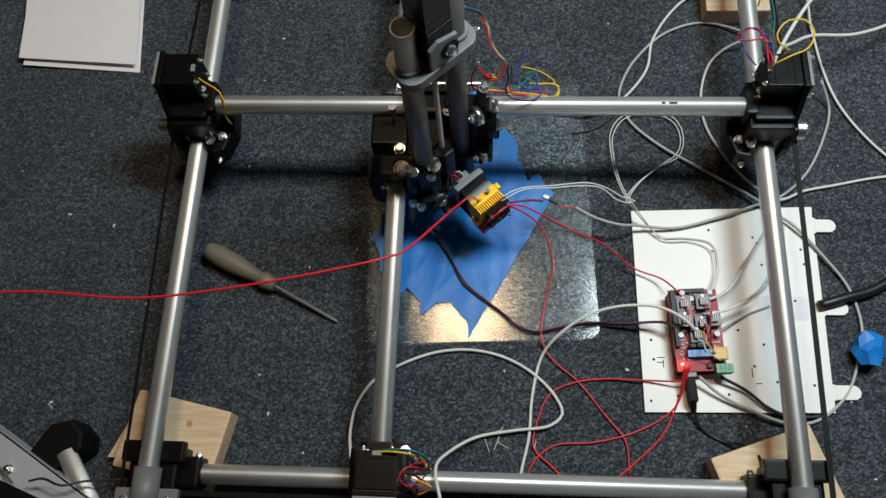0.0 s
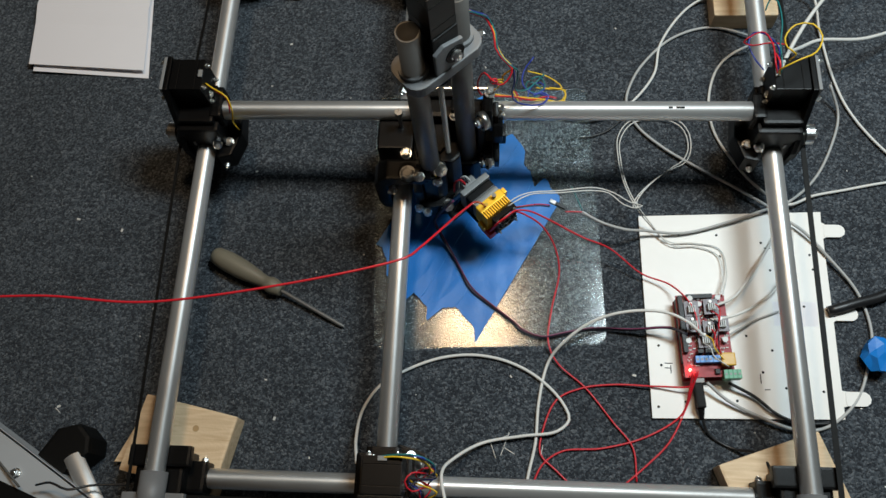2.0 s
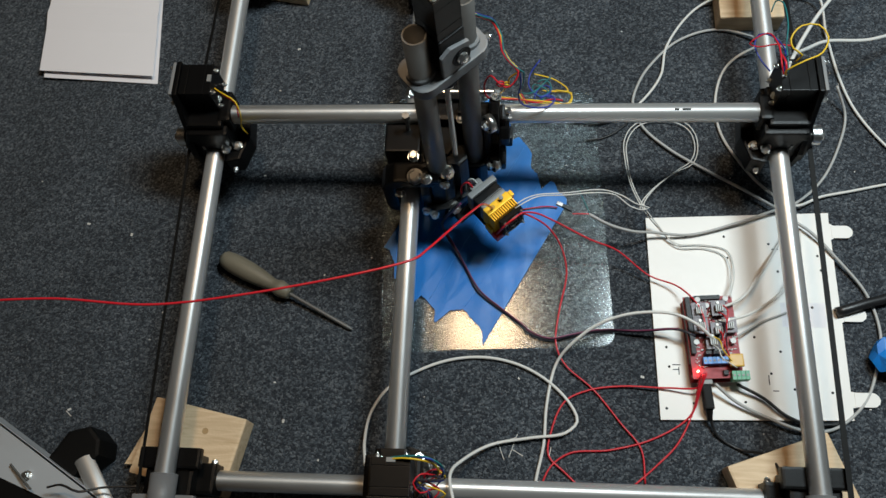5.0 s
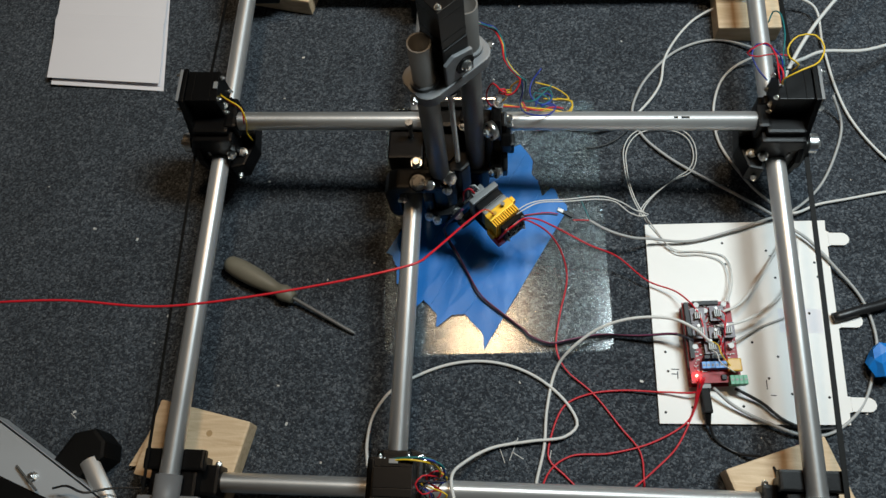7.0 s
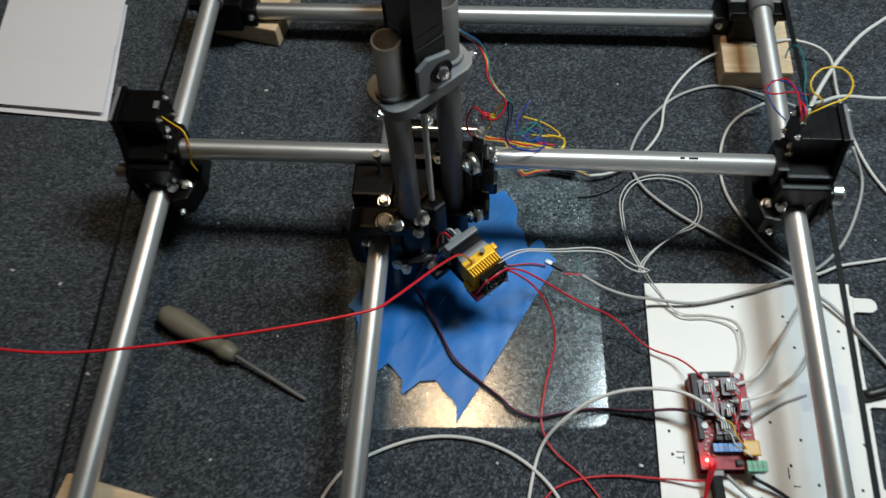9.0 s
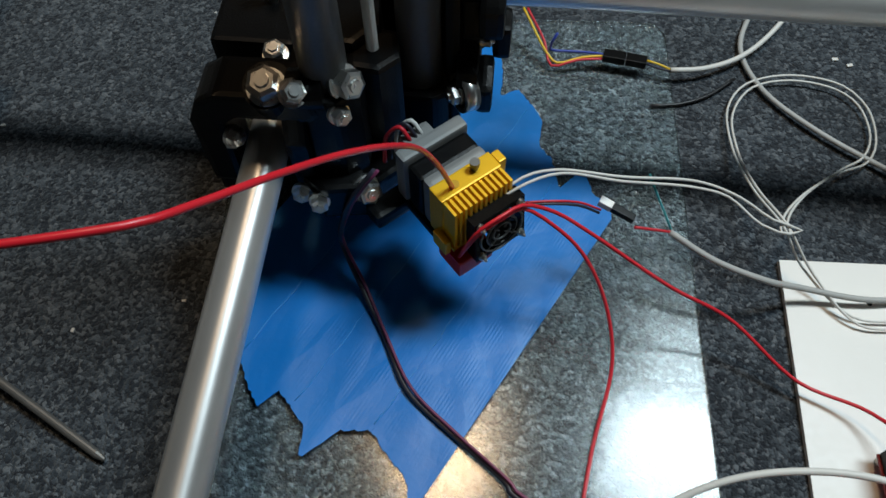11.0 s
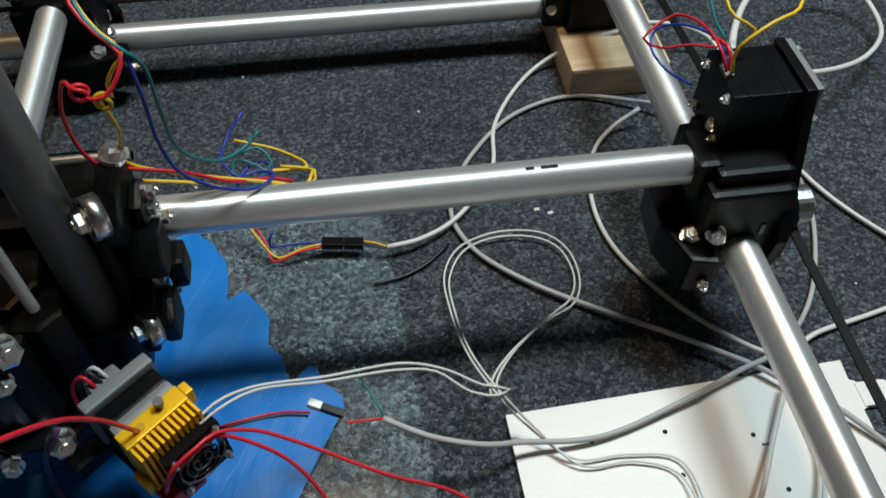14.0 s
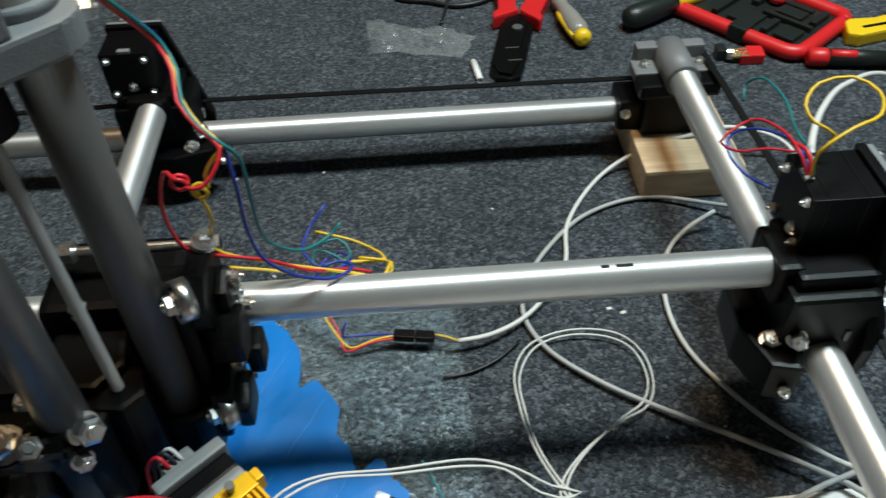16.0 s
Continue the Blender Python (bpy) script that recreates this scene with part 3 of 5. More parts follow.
for (x, y), top in ((ZA, 0.412), (ZB, 0.418)):
    part("upright_tube", hollow(bmesh.new(), (x, y, 0.082), (x, y, top), R, 0.0016), dull_steel, machine, "dull grey upright steel tube, open at the top")
knuckle([(0.086, 0.198), (0.083, 0.212), (0.090, 0.226), (0.108, 0.224), (0.112, 0.206), (0.102, 0.196)], "z", 0.090, 0.150, "black printed nut holder of the lead screw")
bm = cyl(bmesh.new(), (*SC, 0.145), (*SC, 0.335), 0.0026, 16)
screw = part("lead_screw", bm, zinc_thread, machine, "threaded steel lead screw")
bm = bmesh.new()
for i in range(118):
    z = 0.150 + i * 0.0014
    cyl(bm, (*SC, z), (*SC, z + 0.0007), 0.0032, 12, 0.0029)
tagged(part("screw_thread", bm, zinc_thread, screw, "fine bright screw thread"), kind="stuff")

# the grey yoke on top of the upright tubes
ang = math.degrees(math.atan2(ZB[1] - ZA[1], ZB[0] - ZA[0]))
ym = turn((*SC, 0), ang)
half = math.hypot(ZB[0] - ZA[0], ZB[1] - ZA[1]) / 2
bm = bmesh.new()
ring = []
for i in range(24):
    a = 2 * math.pi * i / 24
    ring.append(((half if math.cos(a) > 0 else -half) + 0.0185 * math.cos(a), 0.024 * math.copysign(abs(math.sin(a)) ** 0.6, math.sin(a))))
prism(bm, ring, "z", 0.338, 0.352, ym, 0.002)
yoke = part("top_yoke", bm, grey_print, machine, "grey printed yoke clamping the upright tubes")
for s in (-1, 1):
    bm = hollow(bmesh.new(), ym @ Vector((s * half, 0, 0.352)), ym @ Vector((s * half, 0, 0.357)), 0.0150, 0.0031, 28)
    part("clamp_collar", bm, grey_print, yoke)
    bolt(yoke, ym @ Vector((s * (half + 0.017), -0.006, 0.345)), ym.to_3x3() @ Vector((s, -0.6, 0)), 0.0045, 0.006)
bm = prism(bmesh.new(), [(-0.017, 0.352), (0.017, 0.352), (0.017, 0.384), (-0.006, 0.390), (-0.017, 0.384)], "y", -0.0225, -0.018, ym, 0.0015)
part("cheek", bm, grey_print, yoke)
bm = cyl(bmesh.new(), ym @ Vector((0.006, -0.0233, 0.369)), ym @ Vector((0.006, -0.0222, 0.369)), 0.011, 24)
part("round_recess", bm, black_rubber, yoke, "dark round recess")
bolt(yoke, ym @ Vector((0.006, -0.0233, 0.369)), ym.to_3x3() @ Vector((0, -1, 0)), 0.005, 0.004)
bm = cyl(bmesh.new(), (*SC, 0.312), (*SC, 0.339), 0.0125, 28)
part("coupling", bm, black_rubber, machine, "black shaft coupling")
bm = box(bmesh.new(), (-0.0152, -0.0180, 0.352), (0.0152, 0.0180, 0.402), ym, 0.002)
part("motor_bracket", bm, black_print, yoke, "black printed motor bracket")
stepper(machine, Matrix.Translation((*SC, 0.403)) @ Matrix.Rotation(radians(ang), 4, "Z") @ Matrix.Diagonal((0.70, 0.78, 1.35, 1)) @ Matrix.Rotation(radians(90), 4, "Y"),
        "black upright stepper motor above the yoke")

# ---- the extruder under the carriage ----
EM = turn((0.1505, 0.1605, 0.112), 42) @ Matrix.Scale(0.93, 4) @ Matrix.Translation((0, 0, -0.112))
extruder = thing("extruder", (0.1505, 0.1605, 0.05), "small direct-drive extruder with yellow heat sink hanging under the carriage", "extruder")
bm = box(bmesh.new(), (-0.0205, -0.002, 0.074), (0.0205, 0.010, 0.112), EM, 0.0008)
sink = part("heat_sink", bm, yellow_anodised, extruder, "bright yellow finned heat sink")
for i in range(12):
    x = -0.0195 + i * 0.00345
    bm = box(bmesh.new(), (x, -0.0125, 0.076), (x + 0.0017, -0.0018, 0.1105), EM)
    part("fin", bm, yellow_anodised, sink)
bm = box(bmesh.new(), (-0.0205, -0.0125, 0.074), (0.0205, -0.002, 0.0768), EM)
part("base_web", bm, yellow_anodised, sink)
bm = box(bmesh.new(), (0.0205, 0.000, 0.100), (0.0255, 0.008, 0.1125), EM, 0.0008)
part("lug", bm, yellow_anodised, sink)
bm = box(bmesh.new(), (-0.0245, -0.010, 0.070), (-0.0205, 0.002, 0.082), EM, 0.0008)
part("lug", bm, yellow_anodised, sink)
part("filament_hole", cyl(bmesh.new(), EM @ Vector((-0.008, 0.0035, 0.1120)), EM @ Vector((-0.008, 0.0035, 0.1126)), 0.0026, 16), amber_plastic, sink)
part("idler_screw", cyl(cyl(bmesh.new(), EM @ Vector((0.007, 0.005, 0.112)), EM @ Vector((0.007, 0.005, 0.117)), 0.0017, 12),
     EM @ Vector((0.007, 0.005, 0.116)), EM @ Vector((0.007, 0.005, 0.119)), 0.0027, 12), dull_steel, sink, "small steel screw")
bm = box(bmesh.new(), (-0.0195, 0.010, 0.072), (0.0205, 0.018, 0.1105), EM, 0.003)
emotor = part("stepper_motor", bm, grey_alloy, extruder, "silver and black stepper motor")
part("motor_core", box(bmesh.new(), (-0.020, 0.018, 0.072), (0.0205, 0.031, 0.109), EM, 0.002), black_metal, emotor)
part("end_cap", box(bmesh.new(), (-0.0225, 0.031, 0.072), (0.0225, 0.040, 0.114), EM, 0.002), grey_alloy, emotor, "grey motor end cap")
bm = box(bmesh.new(), (-0.012, 0.040, 0.090), (0.008, 0.052, 0.108), EM, 0.003)
part("wire_block", bm, grey_alloy, emotor)
for dx, mt in ((-0.004, red_wire), (0.0, dark_wire), (0.004, white_wire)):
    pts = [EM @ Vector((dx - 0.004, 0.045, 0.107)), EM @ Vector((dx - 0.006, 0.052, 0.114)), EM @ Vector((dx - 0.012, 0.058, 0.104)), EM @ Vector((dx - 0.016, 0.056, 0.085))]
    part("lead", sweep(bmesh.new(), spline(pts, 0.003), 0.0012, 6), mt, emotor)
# fan with frame, hub, blades and wire guard
fm = EM @ Matrix.Translation((0.006, -0.0125, 0.083)) @ Matrix.Rotation(radians(-6), 4, "X") @ Matrix.Scale(0.88, 4)
bm = bmesh.new()
for lo, hi in (((-0.02, -0.010, -0.02), (0.02, 0, -0.0165)), ((-0.02, -0.010, 0.0165), (0.02, 0, 0.02)),
               ((-0.02, -0.010, -0.0165), (-0.0165, 0, 0.0165)), ((0.0165, -0.010, -0.0165), (0.02, 0, 0.0165))):
    box(bm, lo, hi, fm)
fan = part("fan", bm, black_print, extruder, "small black cooling fan with wire guard")
part("hub", cyl(bmesh.new(), (0, -0.009, 0), (0, -0.002, 0), 0.008, 20, None, fm), black_print, fan)
for i in range(7):
    bmat = fm @ Matrix.Rotation(2 * math.pi * i / 7, 4, "Y") @ Matrix.Rotation(0.6, 4, "X")
    part("blade", box(bmesh.new(), (-0.003, -0.0045, 0.007), (0.003, -0.0035, 0.016), bmat), black_print, fan)
bm = bmesh.new()
for rr in (0.007, 0.012, 0.017):
    sweep(bm, [fm @ Vector((rr * math.cos(a * math.pi / 12), -0.0115, rr * math.sin(a * math.pi / 12))) for a in range(25)], 0.0006, 6)
for a in (0.785, 2.356, 3.927, 5.498):
    cyl(bm, (0.003 * math.cos(a), -0.0115, 0.003 * math.sin(a)), (0.0225 * math.cos(a), -0.0112, 0.0225 * math.sin(a)), 0.0006, 6, None, fm)
part("wire_guard", bm, dull_steel, fan)
for sx in (-1, 1):
    for sz in (-1, 1):
        bolt(fan, fm @ Vector((sx * 0.016, -0.0102, sz * 0.016)), fm.to_3x3() @ Vector((0, -1, 0)), 0.0019, 0.0014)
bm = box(bmesh.new(), (-0.021, -0.019, 0.052), (0.004, 0.002, 0.067), EM, 0.002)
heater = part("heater_block", bm, tool_red, extruder, "heater block wrapped in red tape")
part("nozzle", cyl(bmesh.new(), (0, -0.003, 0.042), (0, -0.003, 0.053), 0.0012, 16, 0.004, EM), amber_plastic, heater)
part("throat", cyl(bmesh.new(), (0, -0.003, 0.063), (0, -0.003, 0.075), 0.0035, 16, None, EM), bright_steel, heater)
bm = box(bmesh.new(), (-0.022, 0.006, 0.066), (0.018, 0.046, 0.0722), EM, 0.002)
box(bm, (-0.044, 0.030, 0.064), (-0.018, 0.044, 0.076), EM, 0.003)
part("mount_plate", bm, black_print, extruder, "black printed mount reaching to the upright tubes")

# ---- the glass plate and its tape ----
PM = turn((0.0, 0.001, 0), 2.75)
W, H, rad = 0.299, 0.376, 0.016
outline = []
for cx, cy, a0 in ((W - rad, rad, -90), (W - rad, H - rad, 0), (rad - 0.004, H - rad, 90), (rad, rad, 180)):
    for k in range(7):
        a = radians(a0 + 15 * k)
        outline.append((cx + rad * math.cos(a), cy + rad * math.sin(a)))
bm = prism(bmesh.new(), outline, "z", 0.0002, 0.0046, PM, 0.0008)
glass = tagged(part("glass_plate", bm, pebbled_glass), "pebbled clear glass plate lying on the carpet", "glass plate")
glass.visible_shadow = False

tape = thing("masking_tape", (0.12, 0.15, 0.005), "torn strips of blue masking tape on the glass plate", "tape")
LOW = [(0, 0.0), (0.012, 0.018), (0.030, 0.024), (0.046, 0.030), (0.060, 0.020), (0.0695, -0.006), (0.078, 0.010), (0.092, 0.016), (0.104, 0.019), (0.108, 0.005), (0.122, 0.012), (0.137, 0.023), (0.148, 0.021), (0.160, 0.040), (0.175, 0.052)]
TOP = [(0, 0.229), (0.004, 0.236), (0.020, 0.240), (0.030, 0.249), (0.036, 0.247), (0.040, 0.231), (0.047, 0.238), (0.057, 0.249), (0.068, 0.253), (0.071, 0.257), (0.078, 0.274), (0.092, 0.281),
       (0.106, 0.288), (0.110, 0.284), (0.114, 0.275), (0.121, 0.290), (0.131, 0.305), (0.150, 0.318), (0.172, 0.325), (0.178, 0.314), (0.184, 0.300)]
ta = Vector((0.480, 0.877, 0))
tn = Vector((-0.877, 0.480, 0))
t0 = Vector((0.130, 0.012, 0))


def along(rows, o):
    for (a, p), (b, q) in zip(rows, rows[1:]):
        if a <= o <= b:
            return p + (q - p) * (o - a) / (b - a)
    return rows[-1][1]


rng = random.Random(5)
for k in range(4):
    a, b = k * 0.046 - (0.001 if k else 0), min(0.184, (k + 1) * 0.046)
    z = 0.0049 + 0.00035 * (k % 2)
    n = 22
    low, top = [], []
    for i in range(n + 1):
        o = a + (b - a) * i / n
        j = rng.uniform(-0.0008, 0.0008)
        low.append(t0 + tn * o + ta * (along(LOW, o) + j))
        top.append(t0 + tn * o + ta * (along(TOP, o) - j))
    bm = bmesh.new()
    for zz in (z, z + 0.0003):
        rows = []
        for s in range(9):
            rows.append([bm.verts.new(p.lerp(q, s / 8) + Vector((0, 0, zz + (0.0004 * math.sin(3.1 * s + k + i * 0.35) if 0 < s < 8 and zz > z else 0)))) for i, (p, q) in enumerate(zip(low, top))])
        for A, B in zip(rows, rows[1:]):
            for i in range(n):
                bm.faces.new((A[i], A[i + 1], B[i + 1], B[i]))
    bm.edges.ensure_lookup_table()
    bmesh.ops.bridge_loops(bm, edges=[e for e in bm.edges if e.is_boundary])
    bmesh.ops.recalc_face_normals(bm, faces=bm.faces[:])
    strip = part("tape_strip", bm, blue_tape, tape)
    if k:
        o = k * 0.046 - 0.0004
        p, q = t0 + tn * o + ta * (along(LOW, o) + 0.004), t0 + tn * o + ta * (along(TOP, o) - 0.006)
        crease = [p.lerp(q, i / 30) + tn * 0.0006 * math.sin(i * 1.7 + k) + Vector((0, 0, 0.0054)) for i in range(31)]
        part("crease", sweep(bmesh.new(), crease, 0.00042, 6), tape_seam, strip, "pale lifted edge of the tape")

# ---- the white panel and the controller ----
panel = thing("white_panel", (0.46, 0.06, 0), "white sheet panel with drilled holes and side tabs on the carpet", "panel")
BT = [(0.349, -0.076), (0.577, -0.071), (0.5775, -0.056), (0.583, -0.055), (0.583, -0.037), (0.5775, -0.036), (0.579, 0.050), (0.585, 0.055), (0.585, 0.068), (0.579, 0.070),
      (0.580, 0.163), (0.584, 0.165), (0.584, 0.184), (0.580, 0.186), (0.581, 0.201), (0.344, 0.192)]
sheet = part("sheet", prism(bmesh.new(), BT, "z", 0.0006, 0.0046), white_panel, panel)
for x, y, ln in ((0.583, 0.174, 0.025), (0.583, 0.061, 0.026), (0.582, -0.046, 0.028)):
    tab = [(x - 0.001, y - 0.0088), (x + ln - 0.008, y - 0.0088)]
    tab += [(x + ln - 0.008 + 0.0088 * math.cos(a), y + 0.0088 * math.sin(a)) for a in (-1.2, -0.6, 0, 0.6, 1.2)]
    tab += [(x + ln - 0.008, y + 0.0088), (x - 0.001, y + 0.0088)]
    part("tab", prism(bmesh.new(), tab, "z", 0.0012, 0.0052), white_panel, panel, "rounded white tab")
for x, y in ((0.395, 0.166), (0.444, 0.166), (0.446, 0.136), (0.500, 0.156), (0.508, 0.118), (0.361, 0.015), (0.363, -0.010), (0.357, -0.062), (0.390, -0.055), (0.452, -0.052),
             (0.560, 0.140), (0.566, 0.010), (0.556, -0.038), (0.545, 0.070), (0.520, 0.035), (0.500, 0.012), (0.486, -0.016), (0.562, 0.120), (0.470, 0.030), (0.512, -0.035)):
    part("drilled_hole", cyl(bmesh.new(), (x, y, 0.0040), (x, y, 0.00475), 0.0017, 10), black_rubber, sheet)
for x, y, w, h in ((0.367, -0.008, 0.010, 0.0012), (0.367, -0.014, 0.008, 0.0012), (0.374, -0.020, 0.0012, 0.010), (0.482, -0.030, 0.0012, 0.012), (0.486, -0.038, 0.007, 0.0012), (0.503, 0.148, 0.008, 0.0014)):
    part("pencil_mark", box(bmesh.new(), (x, y, 0.0042), (x + w, y + h, 0.00466)), black_rubber, sheet)
part("faded_label", box(bmesh.new(), (0.506, 0.044, 0.0040), (0.560, 0.076, 0.00468)), paper_white, sheet, "faded paper label")

RM = turn((0.3865, -0.030, 0), 3.3)
board = thing("controller_board", (0.413, 0.022, 0.005), "red stacked printer controller board with wired drivers on the panel", "circuit board")
for u, v in ((0.004, 0.006), (0.056, 0.010), (0.004, 0.098), (0.050, 0.098)):
    part("standoff", cyl(bmesh.new(), (u, v, 0.0046), (u, v, 0.016), 0.003, 10, None, RM), white_plastic, board)
low_board = part("lower_board", box(bmesh.new(), (-0.001, -0.002, 0.0125), (0.053, 0.100, 0.0142), RM), red_pcb, board)
top_board = part("upper_board", box(bmesh.new(), (0, 0.0, 0.0250), (0.060, 0.104, 0.0266), RM), red_pcb, board)
for lo, hi in (((0.000, 0.020, 0.0142), (0.0026, 0.100, 0.025)), ((0.050, 0.020, 0.0142), (0.0526, 0.100, 0.025)), ((0.004, 0.097, 0.0142), (0.050, 0.1025, 0.025)),
               ((0.0015, 0.030, 0.0266), (0.0065, 0.102, 0.034)), ((0.012, 0.0985, 0.0266), (0.044, 0.1035, 0.033))):
    part("pin_header", box(bmesh.new(), lo, hi, RM), black_print, top_board)
for u, v in ((0.010, 0.076), (0.010, 0.056), (0.034, 0.078), (0.030, 0.050), (0.044, 0.056), (0.022, 0.036)):
    for du in (0, 0.0135):
        part("pin_socket", box(bmesh.new(), (u - 0.0025 + du, v - 0.001, 0.0266), (u + du, v + 0.0155, 0.0345), RM), black_print, top_board)
    drv = part("driver_module", box(bmesh.new(), (u - 0.003, v - 0.002, 0.0345), (u + 0.0145, v + 0.0175, 0.036), RM), purple_pcb, top_board, "small purple motor driver")
    bm = bmesh.new()
    for k in range(4):
        box(bm, (u + 0.001 + k * 0.0024, v + 0.002, 0.036), (u + 0.0022 + k * 0.0024, v + 0.0105, 0.042), RM)
    box(bm, (u + 0.001, v + 0.002, 0.036), (u + 0.0094, v + 0.0105, 0.0372), RM)
    part("heat_sink", bm, light_alloy, drv, "pale finned heat sink")
    part("trimmer", cyl(bmesh.new(), (u + 0.005, v + 0.014, 0.036), (u + 0.005, v + 0.014, 0.038), 0.002, 12, None, RM), white_plastic, drv)
for u, v in ((0.026, 0.090), (0.016, 0.098), (0.052, 0.044), (0.030, 0.030), (0.036, 0.034), (0.008, 0.044), (0.052, 0.070), (0.050, 0.098)):
    part("capacitor", cyl(bmesh.new(), (u, v, 0.0266), (u, v, 0.0345), 0.0034, 16, None, RM), light_alloy, top_board, "silver can capacitor")
for i in range(6):
    u = 0.013 + i * 0.0052
    t_ = part("terminal", box(bmesh.new(), (u, 0.016, 0.0266), (u + 0.005, 0.0245, 0.036), RM, 0.0004), blue_plastic, top_board, "blue screw terminal")
    part("screw", cyl(bmesh.new(), (u + 0.0025, 0.020, 0.036), (u + 0.0025, 0.020, 0.0364), 0.0014, 10, None, RM), grey_alloy, t_)
for i in range(3):
    u = 0.016 + i * 0.009
    part("transistor", box(bmesh.new(), (u, 0.027, 0.0266), (u + 0.0065, 0.031, 0.041), RM), black_print, top_board)
part("fuse", box(bmesh.new(), (0.043, 0.011, 0.034), (0.060, 0.027, 0.0385), RM, 0.0016), amber_plastic, top_board, "amber resettable fuse")
part("fuse", box(bmesh.new(), (0.045, 0.014, 0.0266), (0.057, 0.020, 0.0335), RM, 0.001), amber_plastic, top_board, "amber resettable fuse")
for i in range(4):
    u = 0.045 + i * 0.0052
    g_ = part("power_plug", box(bmesh.new(), (u, -0.004, 0.0210), (u + 0.005, 0.007, 0.034), RM, 0.0004), green_plastic, top_board, "green plug terminal")
    part("screw", cyl(bmesh.new(), (u + 0.0025, 0.0015, 0.034), (u + 0.0025, 0.0015, 0.0345), 0.0014, 10, None, RM), grey_alloy, g_)
part("reset_button", box(bmesh.new(), (0.036, 0.003, 0.0266), (0.042, 0.009, 0.031), RM, 0.0005), black_print, top_board)
part("indicator_lamp", cyl(bmesh.new(), (0.0065, 0.009, 0.0266), (0.0065, 0.009, 0.0300), 0.0016, 12, None, RM), led_red, top_board, "small lit red indicator")
part("usb_socket", box(bmesh.new(), (0.010, -0.006, 0.0142), (0.023, 0.010, 0.0245), RM, 0.0005), grey_alloy, low_board)
pin_rng = random.Random(3)
bm = bmesh.new()
for i in range(280):
    u, v = pin_rng.uniform(0.004, 0.056), pin_rng.uniform(0.012, 0.102)
    box(bm, (u, v, 0.0266), (u + pin_rng.choice((0.0008, 0.0016, 0.003)), v + 0.0012, 0.0272 + pin_rng.random() * 0.003), RM)
for i in range(7):
    for j in range(19):
        u, v = 0.0085 + i * 0.0024, 0.050 + j * 0.0026
        box(bm, (u, v, 0.0266), (u + 0.0009, v + 0.0009, 0.0285), RM)
tagged(part("small_components", bm, light_alloy, top_board, "many tiny silver solder pins"), kind="stuff")
for i, mt in enumerate((red_wire, red_wire, dark_wire, red_wire, yellow_wire, white_wire)):
    a = RM @ Vector((0.040 - 0.004 * i, 0.094 - 0.010 * i, 0.030))
    b = RM @ Vector((0.046 - 0.003 * i, 0.070 - 0.010 * i, 0.047 + 0.002 * (i % 3)))
    c = RM @ Vector((0.036 + 0.003 * i, 0.040 - 0.006 * i, 0.036))
    part("jumper_wire", sweep(bmesh.new(), spline([a, (a + b) / 2 + Vector((0.004, 0, 0.006)), b, c], 0.003), 0.0008, 6), mt, top_board)

UM = turn((0.4025, -0.035, 0), 5)
usb = thing("usb_plug", (0.403, -0.05, 0.005), "black moulded usb plug in the controller board", "plug")
part("body", box(bmesh.new(), (-0.0055, -0.030, 0.012), (0.0055, 0, 0.0235), UM, 0.002), black_rubber, usb)
part("strain_relief", cyl(bmesh.new(), (0, -0.042, 0.0125), (0, -0.030, 0.0165), 0.0026, 14, 0.0042, UM), black_rubber, usb)
part("metal_tip", box(bmesh.new(), (-0.0045, 0, 0.0135), (0.0045, 0.006, 0.0225), UM), bright_steel, usb)

# ---- plugs on the loose cables ----
pm = Matrix.Translation((0.2235, 0.1845, 0.067)) @ Matrix.Rotation(radians(-24), 4, "Z") @ Matrix.Rotation(radians(9), 4, "Y")
plug = thing("fan_plug", (0.236, 0.18, 0.062), "white and black two-pin fan plug hanging on its wires", "plug")
part("white_half", box(bmesh.new(), (-0.001, -0.0024, -0.0024), (0.007, 0.0024, 0.0024), pm, 0.0006), white_plastic, plug, "white plug half")
part("black_half", box(bmesh.new(), (0.007, -0.0022, -0.0022), (0.021, 0.0022, 0.0022), pm, 0.0005), black_print, plug, "black plug half")
pm = turn((0.2335, 0.3465, 0.013), -9)
plug = thing("motor_plug", (0.25, 0.344, 0.007), "black four-pin wire plug lying over the glass plate", "plug")
part("body", box(bmesh.new(), (0, -0.0038, -0.003), (0.016, 0.0038, 0.003), pm, 0.0006), black_print, plug)
part("body", box(bmesh.new(), (0.0165, -0.0038, -0.003), (0.031, 0.0038, 0.003), pm, 0.0006), black_print, plug)

# ---- wooden blocks under the corners ----
def wood_block(c, deg, a, b, h, label):
    bm = box(bmesh.new(), (-a / 2, -b / 2, 0.0004), (a / 2, b / 2, h), turn((c[0], c[1], 0), deg), 0.0035)
    return tagged(part("wood_block", bm, pine), label, "wood block", "blocks under the frame corners")


